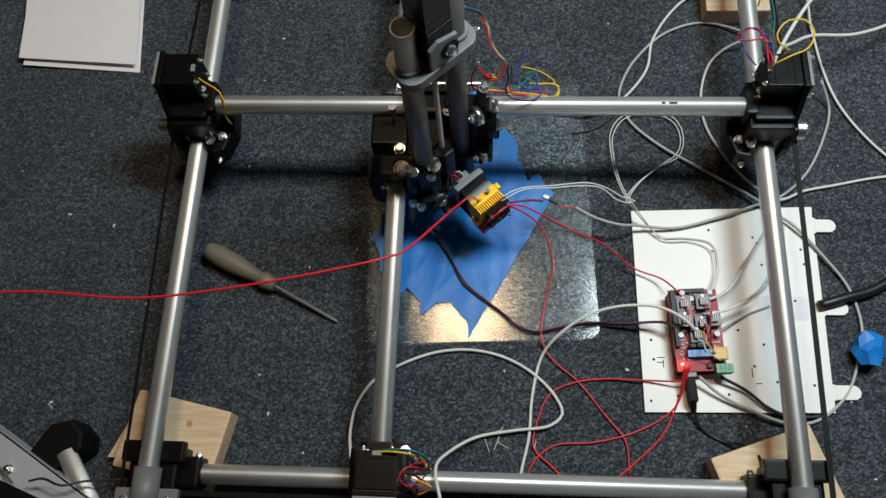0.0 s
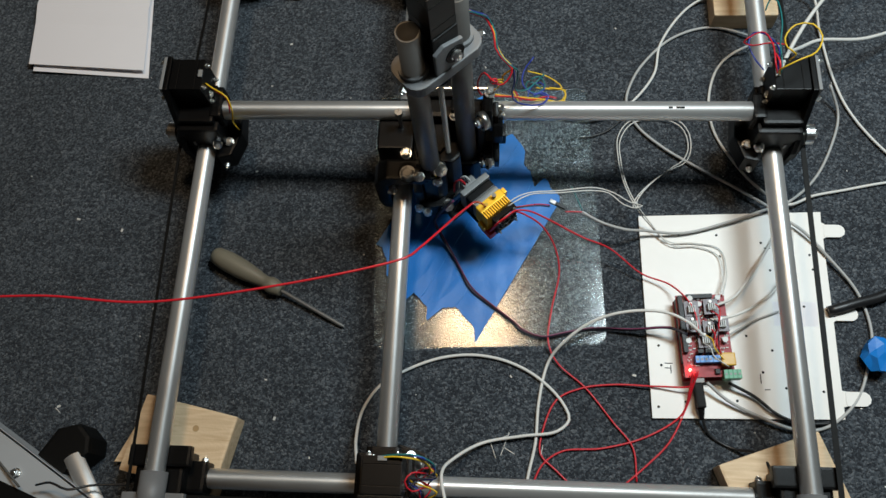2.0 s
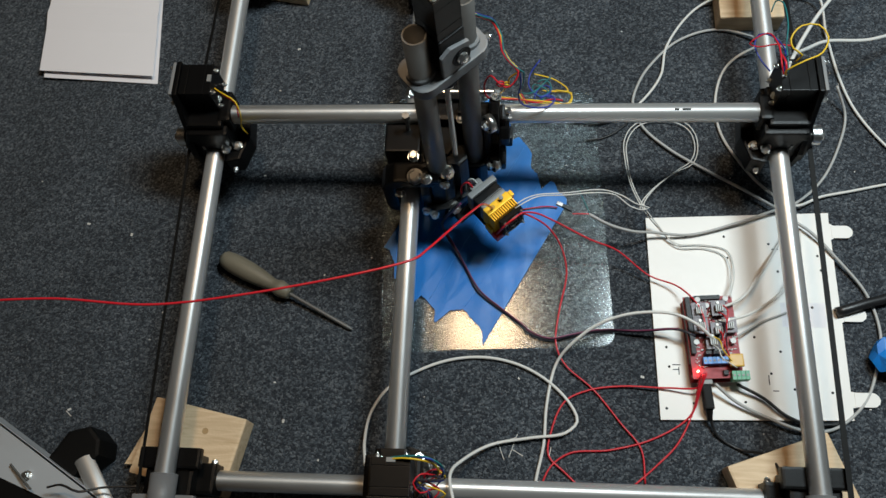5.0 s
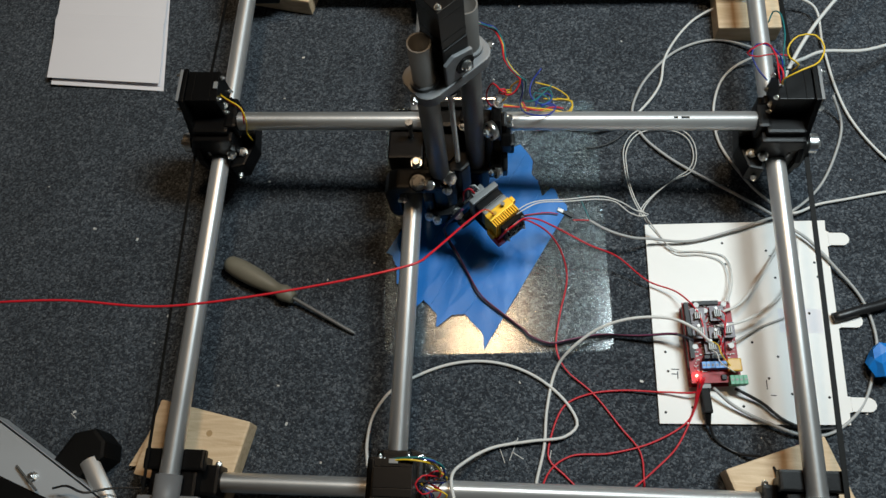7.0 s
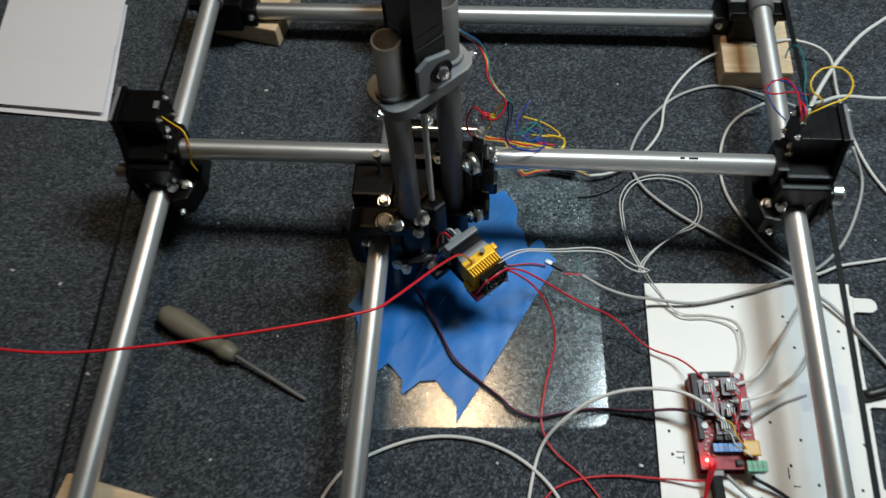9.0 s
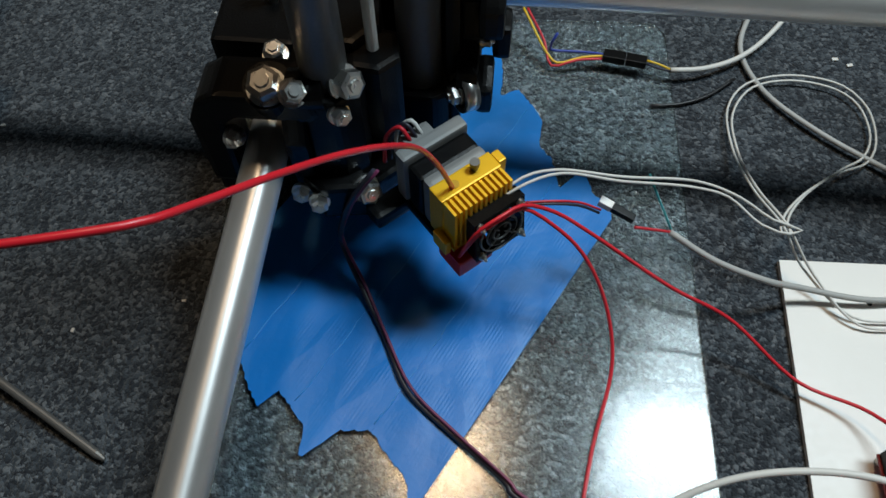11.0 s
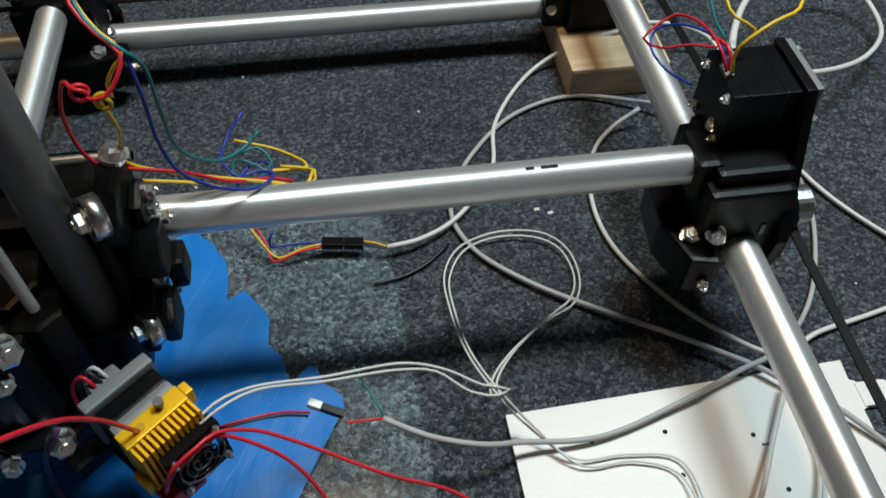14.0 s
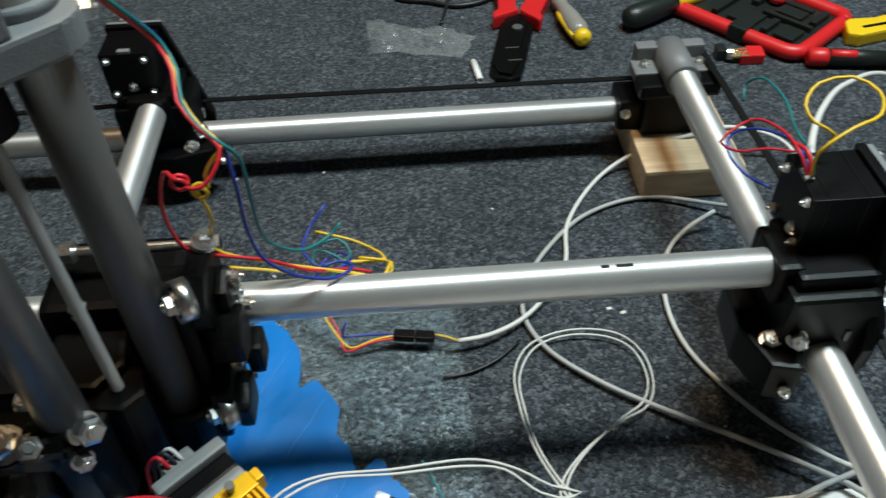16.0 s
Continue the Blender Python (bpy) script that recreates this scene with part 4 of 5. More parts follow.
wood_block((-0.226, -0.128), -12, 0.122, 0.095, 0.033, "pale pine offcut with a knot under the frame corner")
wood_block((0.492, -0.158), 20, 0.125, 0.100, 0.033, "pale pine offcut set askew under the frame corner")
wood_block((0.505, 0.551), 0, 0.090, 0.115, 0.033, "short pine offcut under the frame corner")
wood_block((-0.192, 0.604), -12, 0.100, 0.090, 0.033, "pine offcut beneath the far frame corner")
bm = cyl(bmesh.new(), (-0.207, -0.110, 0.0325), (-0.207, -0.110, 0.0332), 0.004, 14)
tagged(part("wood_knot", bm, material("knot", (0.42, 0.27, 0.13), 0.6)), "round brown knot in the pine offcut", "wood knot")
bm = prism(bmesh.new(), [(-0.312, -0.150), (-0.285, -0.090), (-0.286, -0.150)], "z", 0.0004, 0.012)
tagged(part("wood_splinter", bm, pine), "thin pine splinter beside the offcut", "wood splinter")

# ---- loose things on the carpet ----
sd = thing("screwdriver", (-0.14, 0.09, 0), "screwdriver with a putty-grey plastic handle on the carpet", "screwdriver")
a, b, c = Vector((-0.226, 0.126, 0.0145)), Vector((-0.126, 0.075, 0.0125)), Vector((-0.041, 0.0305, 0.004))
d = (b - a).normalized()
bm = lathe(bmesh.new(), a, a + d * 0.112, ((0, 0.005), (0.02, 0.0085), (0.055, 0.0115), (0.15, 0.0134), (0.27, 0.0142), (0.42, 0.0137), (0.55, 0.0122),
           (0.68, 0.0098), (0.75, 0.0086), (0.79, 0.0092), (0.835, 0.0114), (0.88, 0.0112), (0.96, 0.0092), (1, 0.0070)))
part("handle", bm, putty_plastic, sd)
bm = cyl(bmesh.new(), a + d * 0.110, c - d * 0.006, 0.0026, 14)
cyl(bm, c - d * 0.006, c, 0.0026, 10, 0.0012)
part("blade", bm, dull_steel, sd, "steel shaft")

pp = thing("paper_sheet", (-0.47, 0.5, 0), "folded white paper sheet lying on the carpet", "paper")
for z0, z1, sh in ((0.0008, 0.006, 0.008), (0.010, 0.013, 0.0)):
    bm = bmesh.new()
    nx, ny = 8, 14
    for lift in (0, 0.0004):
        grid = []
        for j in range(ny + 1):
            row = []
            for i in range(nx + 1):
                u, v = i / nx, j / ny
                x = -0.556 + 0.180 * u - 0.020 * v + sh * (1 - v) * 0.6
                y = 0.428 - 0.010 * u + 0.215 * v - sh
                z = z0 + (z1 - z0) * (1 - u) * (1 - v) + 0.004 * math.exp(-((v - 0.48) / 0.06) ** 2) * (sh == 0) + lift
                row.append(bm.verts.new((x, y, z)))
            grid.append(row)
        for j in range(ny):
            for i in range(nx):
                bm.faces.new((grid[j][i], grid[j][i + 1], grid[j + 1][i + 1], grid[j + 1][i]))
    bmesh.ops.bridge_loops(bm, edges=[e for e in bm.edges if e.is_boundary])
    bmesh.ops.recalc_face_normals(bm, faces=bm.faces[:])
    part("leaf", bm, paper_white, pp)

stand = thing("folding_stand", (-0.40, -0.17, 0), "grey sheet-metal stand with black foot and steel tube", "stand")
bm = prism(bmesh.new(), [(-0.72, -0.02), (-0.475, -0.100), (-0.420, -0.132), (-0.28, -0.215), (-0.30, -0.30), (-0.72, -0.30)], "z", 0.052, 0.056, ID, 0.001)
prism(bm, [(-0.475, -0.100), (-0.420, -0.132), (-0.28, -0.215), (-0.281, -0.218), (-0.421, -0.135), (-0.476, -0.103)], "z", 0.03, 0.056)
part("sheet", bm, grey_paint, stand, "grey enamelled sheet metal")
part("slot", prism(bmesh.new(), [(-0.47, -0.165), (-0.36, -0.205), (-0.36, -0.26), (-0.47, -0.22)], "z", 0.0555, 0.0566), black_rubber, stand, "dark cut-out")
bm = prism(bmesh.new(), [(-0.393, -0.152), (-0.372, -0.117), (-0.346, -0.110), (-0.330, -0.126), (-0.328, -0.145), (-0.344, -0.158), (-0.363, -0.181)], "z", 0.0005, 0.05, ID, 0.005)
foot = part("foot", bm, black_rubber, stand, "black rubber foot")
part("leg_tube", hollow(bmesh.new(), (-0.348, -0.150, 0.045), (-0.268, -0.262, 0.045), 0.011, 0.0015, 24), tube_steel, stand, "bright steel leg tube")
bolt(stand, (-0.408, -0.172, 0.056), (0, 0, 1), 0.005, 0.006)
part("wire_tie", cyl(bmesh.new(), (-0.430, -0.160, 0.060), (-0.395, -0.188, 0.066), 0.0014, 10), dull_steel, stand)

bt = thing("tape_scrap", (0.615, 0.01, 0), "crumpled scrap of blue tape on the carpet", "tape")
srng = random.Random(9)
bm = bmesh.new()
made = bmesh.ops.create_icosphere(bm, subdivisions=2, radius=1)["verts"]
for v in made:
    k = srng.uniform(0.75, 1.15)
    v.co = Vector((0.622 + v.co.x * 0.020 * k, 0.006 + v.co.y * 0.024 * k, 0.017 + v.co.z * 0.016 * k))
part("crumple", bm, blue_tape, bt)

# tools behind the machine
pl = thing("wire_stripper", (0.385, 0.78, 0), "wire stripper with red grips and black jaws", "pliers")
part("jaw", prism(bmesh.new(), [(0.347, 0.714), (0.352, 0.697), (0.367, 0.692), (0.379, 0.698), (0.386, 0.718), (0.409, 0.806), (0.403, 0.828), (0.375, 0.832), (0.364, 0.785), (0.350, 0.731)], "z", 0.001, 0.008, ID, 0.003), black_metal, pl)
part("jaw", prism(bmesh.new(), [(0.351, 0.722), (0.357, 0.702), (0.368, 0.697), (0.381, 0.722), (0.384, 0.744), (0.402, 0.806), (0.398, 0.824), (0.379, 0.826), (0.367, 0.785)], "z", 0.008, 0.012, ID, 0.0015), black_metal, pl)
part("pivot", cyl(bmesh.new(), (0.387, 0.790, 0.012), (0.387, 0.790, 0.0145), 0.006, 18), dull_steel, pl)
for y in (0.722, 0.748):
    part("notch_edge", box(bmesh.new(), (0.368, y, 0.0118), (0.383, y + 0.0015, 0.0126), ID), dull_steel, pl)
part("grip", prism(bmesh.new(), [(0.361, 0.808), (0.362, 0.822), (0.369, 0.828), (0.372, 0.858), (0.364, 0.950), (0.386, 0.950), (0.393, 0.856), (0.391, 0.834), (0.393, 0.823)], "z", 0.001, 0.018, ID, 0.003), tool_red, pl, "red plastic grip")
part("grip", prism(bmesh.new(), [(0.394, 0.823), (0.397, 0.833), (0.409, 0.854), (0.440, 0.950), (0.464, 0.945), (0.432, 0.850), (0.417, 0.813), (0.419, 0.805), (0.414, 0.796)], "z", 0.001, 0.018, ID, 0.003), tool_red, pl, "red plastic grip")


def handle(parent, name, a, b, rows, mat, label=""):
    """A turned piece from a to b, one skin; rows give the radius along it."""
    return part(name, lathe(bmesh.new(), a, b, rows), mat, parent, label)


sd = thing("screwdriver", (0.452, 0.80, 0), "screwdriver with smoky translucent handle and yellow butt", "screwdriver")
a, b = (0.457, 0.764, 0.012), (0.443, 0.860, 0.012)
handle(sd, "grip", a, b, ((0.02, 0.0095), (0.15, 0.0125), (0.4, 0.0118), (0.62, 0.0095), (0.72, 0.0082), (0.85, 0.0100), (1.0, 0.0065)), smoke_plastic)
handle(sd, "butt", (0.4585, 0.754, 0.012), a, ((0, 0.004), (0.25, 0.0085), (0.6, 0.0102), (1.25, 0.0098)), tool_yellow, "yellow end cap")
handle(sd, "stripe", (0.4475, 0.764, 0.0125), (0.4385, 0.820, 0.0125), ((0, 0.0025), (0.2, 0.0038), (0.8, 0.0038), (1, 0.002)), tool_yellow, "yellow stripe")
handle(sd, "blade", b, (0.432, 0.930, 0.004), ((0, 0.0026), (1, 0.0024)), dull_steel)
sd = thing("screwdriver", (0.56, 0.82, 0), "stubby screwdriver with black and yellow handle", "screwdriver")
a, b = (0.512, 0.790, 0.0145), (0.578, 0.824, 0.0145)
handle(sd, "grip", a, b, ((0, 0.006), (0.06, 0.0120), (0.2, 0.0140), (0.55, 0.0138), (0.85, 0.0118), (1, 0.0112)), case_black)
handle(sd, "collar", b, (0.622, 0.846, 0.0140), ((0, 0.0112), (0.3, 0.0098), (0.7, 0.0105), (1, 0.0080)), tool_yellow, "yellow collar")
handle(sd, "blade", (0.622, 0.846, 0.0140), (0.690, 0.880, 0.004), ((0, 0.0026), (1, 0.0024)), dull_steel)
tagged(part("hex_key", cyl(bmesh.new(), (0.590, 0.823, 0.002), (0.610, 0.781, 0.002), 0.0016, 6), black_metal), "thin black steel key lying on the carpet", "hex key")
sd = thing("screwdriver", (0.75, 0.69, 0), "slim precision screwdriver with red and black handle", "screwdriver")
handle(sd, "butt", (0.690, 0.697, 0.0105), (0.711, 0.694, 0.0105), ((0, 0.006), (0.08, 0.0098), (0.85, 0.0102), (1, 0.0094)), tool_red, "red butt")
handle(sd, "grip", (0.711, 0.694, 0.0105), (0.775, 0.6845, 0.0098), ((0, 0.0094), (0.5, 0.0092), (1, 0.0086)), case_black)
handle(sd, "inlay", (0.712, 0.6915, 0.0155), (0.741, 0.687, 0.0150), ((0, 0.0052), (0.9, 0.0052), (1, 0.003)), tool_red, "red inlay")
handle(sd, "ring", (0.775, 0.6845, 0.0098), (0.786, 0.683, 0.0096), ((0, 0.0090), (1, 0.0086)), tool_red, "red ring")
handle(sd, "collar", (0.786, 0.683, 0.0096), (0.803, 0.681, 0.0090), ((0, 0.0066), (0.9, 0.0062), (1, 0.0045)), bright_steel, "bright steel collar")
handle(sd, "blade", (0.803, 0.681, 0.0090), (0.822, 0.677, 0.0045), ((0, 0.0030), (0.6, 0.0024), (1, 0.0012)), black_metal)
fu = thing("pin_connector", (0.63, 0.713, 0), "red plug with gilt pins and black shell", "connector")
fm = turn((0.642, 0.7135, 0), 174)
part("cap", box(bmesh.new(), (-0.006, -0.0105, 0.0005), (0.012, 0.0105, 0.012), fm, 0.002), tool_red, fu)
for y in (-0.007, 0.0, 0.007):
    part("pin", cyl(bmesh.new(), (0.006, y, 0.009), (0.030, y * 0.8, 0.008), 0.0028, 12, None, fm), gold_pin, fu, "gilt pin")
    part("rib", box(bmesh.new(), (0.008, y + 0.0028, 0.001), (0.020, y + 0.0042, 0.011), fm), tool_red, fu)
part("sleeve", cyl(bmesh.new(), (0.028, 0, 0.0075), (0.034, 0, 0.0075), 0.0072, 16, None, fm), bright_steel, fu)
part("shell", box(bmesh.new(), (0.034, -0.014, 0.0005), (0.044, 0.003, 0.013), fm, 0.002), case_black, fu, "black plastic shell")
tm = turn((0.681, 0.702, 0), 39)
tray = thing("tool_case", (0.70, 0.77, 0), "open moulded tool case, black inside with red rim", "tool case")
W2, H2, rr = 0.116, 0.180, 0.016
rim = []
for cx, cy, a0 in ((W2 - rr, rr, -90), (W2 - rr, H2 - rr, 0), (rr, H2 - rr, 90), (rr, rr, 180)):
    for k in range(5):
        a = radians(a0 + 22.5 * k)
        rim.append((cx + rr * math.cos(a), cy + rr * math.sin(a)))
part("base", prism(bmesh.new(), rim, "z", 0.0005, 0.009, tm, 0.002), case_black, tray)
ring_path = [tm @ Vector((x, y, 0.0095)) for x, y in rim]
part("rim", sweep(bmesh.new(), spline(ring_path + ring_path[:1]), 0.0085, 12), tool_red, tray, "rounded red rim")
part("clasp", box(bmesh.new(), (-0.010, 0.060, 0.001), (0.010, 0.082, 0.020), tm, 0.003), case_black, tray, "black clasp")
for lo, hi in (((0.016, 0.016, 0.008), (0.044, 0.040, 0.015)), ((0.052, 0.014, 0.008), (0.058, 0.075, 0.016)), ((0.066, 0.016, 0.008), (0.100, 0.024, 0.016)), ((0.066, 0.034, 0.008), (0.086, 0.066, 0.014)),
               ((0.016, 0.048, 0.008), (0.046, 0.056, 0.016)), ((0.018, 0.066, 0.008), (0.048, 0.100, 0.014)), ((0.066, 0.088, 0.008), (0.100, 0.098, 0.016)), ((0.016, 0.112, 0.008), (0.100, 0.120, 0.016)), ((0.092, 0.034, 0.008), (0.100, 0.078, 0.013))):
    part("divider", box(bmesh.new(), lo, hi, tm, 0.0015), case_black, tray)
bm = bmesh.new()
made = bmesh.ops.create_uvsphere(bm, u_segments=18, v_segments=10, radius=0.011)["verts"]
bmesh.ops.transform(bm, verts=made, matrix=tm @ Matrix.Translation((0.090, 0.078, 0.016)) @ Matrix.Diagonal((1, 1, 0.7, 1)))
part("knob", bm, tool_red, tray, "red rounded knob", True)
cut = thing("utility_knife", (0.81, 0.755, 0), "yellow utility knife with a dark slot and black end", "knife")
part("body", prism(bmesh.new(), [(0.749, 0.731), (0.757, 0.759), (0.764, 0.7625), (0.793, 0.7626), (0.873, 0.786), (0.853, 0.748), (0.762, 0.7255)], "z", 0.0005, 0.016, ID, 0.003), tool_yellow, cut)
part("slot", prism(bmesh.new(), [(0.770, 0.7395), (0.770, 0.744), (0.856, 0.760), (0.854, 0.755)], "z", 0.0155, 0.0166), black_rubber, cut, "dark slot")
part("slider", prism(bmesh.new(), [(0.832, 0.749), (0.834, 0.760), (0.842, 0.7615), (0.840, 0.7505)], "z", 0.0160, 0.0185, ID, 0.001), black_rubber, cut)
for k in range(6):
    x = 0.808 + 0.0062 * k
    part("lettering_bar", prism(bmesh.new(), [(x, 0.7655 + 0.0012 * k), (x, 0.7695 + 0.0012 * k), (x + 0.0046, 0.7702 + 0.0012 * k), (x + 0.0046, 0.7662 + 0.0012 * k)], "z", 0.0158, 0.0164), black_rubber, cut)
part("end", prism(bmesh.new(), [(0.856, 0.750), (0.873, 0.785), (0.900, 0.792), (0.890, 0.756)], "z", 0.0005, 0.015, ID, 0.003), case_black, cut, "black ribbed end")
cut = thing("utility_knife", (0.86, 0.70, 0), "slim yellow knife handle with dark lettering", "knife")
part("body", prism(bmesh.new(), [(0.824, 0.650), (0.827, 0.642), (0.834, 0.641), (0.840, 0.646), (0.908, 0.757), (0.882, 0.762)], "z", 0.0005, 0.015, ID, 0.003), tool_yellow, cut)
for k in range(4):
    c = Vector((0.858 + 0.0052 * k, 0.688 + 0.009 * k, 0))
    part("lettering_bar", box(bmesh.new(), (-0.0045, -0.0018, 0.0148), (0.0045, 0.0018, 0.0155), turn(c, -18)), black_rubber, cut)
bag = thing("plastic_bag", (0.28, 0.80, 0), "crumpled clear plastic bag on the carpet", "plastic bag")
bm = bmesh.new()
nx, ny = 40, 18
ca, cb, cc, cd = Vector((0.219, 0.776, 0)), Vector((0.320, 0.752, 0)), Vector((0.340, 0.796, 0)), Vector((0.210, 0.846, 0))
grid = []
for j in range(ny + 1):
    row = []
    for i in range(nx + 1):
        u, v = i / nx, j / ny
        p = ca.lerp(cb, u).lerp(cd.lerp(cc, u), v)
        edge = min(1.0, 6 * min(u, 1 - u, v, 1 - v))
        h = 0.002 + edge * (0.007 + 0.016 * max(-0.3, noise.noise(Vector((u * 3.2, v * 2.0, 3.3)))) + (0.003 + 0.007 * u) * abs(noise.noise(Vector((u * 9, v * 6, 1.7)))))
        row.append(bm.verts.new((p.x + 0.004 * noise.noise(Vector((u * 5, v * 5, 8))), p.y + 0.004 * noise.noise(Vector((u * 5, v * 5, 9))), h)))
    grid.append(row)
for j in range(ny):
    for i in range(nx):
        bm.faces.new((grid[j][i], grid[j][i + 1], grid[j + 1][i + 1], grid[j + 1][i]))
film_part = part("film", bm, clear_film, bag)
film_part.visible_shadow = False
sol = film_part.modifiers.new("thickness", "SOLIDIFY")
sol.thickness = 0.0002
tb = hollow(bmesh.new(), (0.331, 0.738, 0.004), (0.335, 0.699, 0.004), 0.0036, 0.0008, 14)
tagged(part("plastic_sleeve", tb, white_plastic), "short white plastic sleeve on the carpet", "sleeve")

# specks and threads on the carpet
frng = random.Random(21)
bm = bmesh.new()
spots = [(-0.366, 0.163), (-0.432, 0.179), (0.330, -0.023), (-0.404, -0.083), (-0.159, 0.470), (0.414, 0.363), (0.404, 0.368), (-0.12, -0.09), (-0.31, 0.33), (-0.30, 0.05)]
spots += [(frng.uniform(-0.7, 0.8), frng.uniform(-0.35, 0.9)) for _ in range(70)]
for i, (x, y) in enumerate(spots):
    if 0 < x < 0.3 and 0 < y < 0.38:
        continue
    s = 0.0022 if i < 10 else frng.uniform(0.0006, 0.0016)
    box(bm, (-s, -s * 0.6, 0.0002), (s, s * 0.6, 0.0014), turn((x, y, 0), frng.uniform(0, 180)))
for x, y, ln, an in ((0.165, -0.105, 0.02, 20), (0.17, -0.112, 0.03, 70), (0.155, -0.118, 0.024, 110), (0.175, -0.12, 0.016, 150), (0.215, -0.118, 0.012, 80), (-0.404, -0.088, 0.01, 140)):
    box(bm, (-ln / 2, -0.0004, 0.0005), (ln / 2, 0.0004, 0.0014), turn((x, y, 0), an))
tagged(part("carpet_debris", bm, debris_white), "white specks and threads scattered on the carpet", "debris", kind="stuff")



# ---- cables ----
def cable(name, mat, r, label, pts):
    ob = part(name, sweep(bmesh.new(), spline([Vector(p) for p in pts]), r, 8), mat)
    return tagged(ob, label, "cable")


cable("filament", red_plastic, .0013, "bright red printer filament arching over the steel tube",
      [(0.142, 0.156, 0.112), (0.136, 0.146, 0.145), (0.130, 0.132, 0.175), (0.123, 0.114, 0.2), (0.111, 0.090, 0.226), (0.095, 0.062, 0.25), (0.081, 0.041, 0.265), (0.069, 0.027, 0.275), (-0.170, -0.026, 0.285), (-0.285, -0.024, 0.29), (-0.401, -0.031, 0.29)])
cable("sensor_cable", white_wire, .0019, "white jacketed cable from a black plug to the motor",
      [(0.281, 0.337, 0.012), (0.304, 0.342, 0.01), (0.329, 0.355, 0.008), (0.349, 0.373, 0.008), (0.376, 0.414, 0.006), (0.388, 0.466, 0.005), (0.433, 0.530, 0.005), (0.473, 0.544, 0.02), (0.512, 0.539, 0.036), (0.554, 0.550, 0.034), (0.604, 0.540, 0.02), (0.614, 0.483, 0.006), (0.624, 0.405, 0.004), (0.639, 0.353, 0.004), (0.674, 0.296, 0.004), (0.743, 0.226, 0.004)])
cable("grey_cable", grey_wire, .0020, "grey jacketed cable lying in a wide loop",
      [(0.550, 0.449, 0.02), (0.523, 0.471, 0.01), (0.462, 0.494, 0.004), (0.406, 0.476, 0.004), (0.364, 0.435, 0.004), (0.345, 0.404, 0.004), (0.335, 0.368, 0.004), (0.347, 0.332, 0.004), (0.380, 0.297, 0.005), (0.430, 0.262, 0.006), (0.477, 0.230, 0.01), (0.521, 0.198, 0.012), (0.532, 0.187, 0.012), (0.552, 0.171, 0.012), (0.584, 0.133, 0.008), (0.614, 0.088, 0.004), (0.623, 0.036, 0.004), (0.612, -0.008, 0.004), (0.592, -0.050, 0.004), (0.554, -0.081, 0.006), (0.521, -0.086, 0.008), (0.476, -0.072, 0.01), (0.437, -0.053, 0.014), (0.413, -0.034, 0.022)])
cable("grey_cable", white_wire, .0019, "pale cable curving across the carpet",
      [(0.511, 0.453, 0.02), (0.485, 0.444, 0.008), (0.464, 0.421, 0.004), (0.449, 0.368, 0.004), (0.453, 0.321, 0.004), (0.477, 0.271, 0.005), (0.501, 0.233, 0.012), (0.535, 0.208, 0.012), (0.575, 0.224, 0.006), (0.614, 0.233, 0.004), (0.665, 0.244, 0.004), (0.719, 0.251, 0.004)])
cable("loop_cable", white_wire, .0024, "white cable springing from the motor in a wide loop",
      [(0.481, 0.298, 0.195), (0.514, 0.358, 0.17), (0.558, 0.427, 0.14), (0.624, 0.512, 0.1), (0.720, 0.594, 0.05), (0.768, 0.579, 0.03), (0.774, 0.536, 0.02), (0.732, 0.485, 0.03), (0.649, 0.434, 0.06), (0.576, 0.410, 0.09), (0.536, 0.377, 0.12), (0.510, 0.350, 0.15)])
cable("fan_cable", grey_wire, .0019, "grey fan extension cable resting across the white panel",
      [(0.264, 0.175, 0.055), (0.290, 0.165, 0.045), (0.321, 0.160, 0.035), (0.347, 0.165, 0.02), (0.400, 0.166, 0.01), (0.459, 0.182, 0.012), (0.504, 0.198, 0.014), (0.535, 0.209, 0.014), (0.579, 0.249, 0.006), (0.609, 0.303, 0.004), (0.623, 0.349, 0.004), (0.607, 0.380, 0.03)])
cable("thermistor_wire", white_wire, .0008, "thin white wire pair of the hot end",
      [(0.159, 0.158, 0.095), (0.177, 0.170, 0.105), (0.194, 0.180, 0.1), (0.233, 0.193, 0.08), (0.282, 0.206, 0.062), (0.306, 0.202, 0.055), (0.326, 0.193, 0.048), (0.343, 0.189, 0.045), (0.331, 0.186, 0.045), (0.333, 0.196, 0.044), (0.347, 0.217, 0.035), (0.385, 0.256, 0.012), (0.410, 0.272, 0.006), (0.419, 0.290, 0.005), (0.418, 0.320, 0.005), (0.404, 0.339, 0.005), (0.369, 0.346, 0.005), (0.336, 0.335, 0.005), (0.321, 0.311, 0.006), (0.320, 0.273, 0.01), (0.324, 0.225, 0.03), (0.333, 0.190, 0.045), (0.351, 0.179, 0.02), (0.381, 0.154, 0.009), (0.414, 0.153, 0.008), (0.446, 0.145, 0.008), (0.451, 0.113, 0.012), (0.438, 0.074, 0.03)])
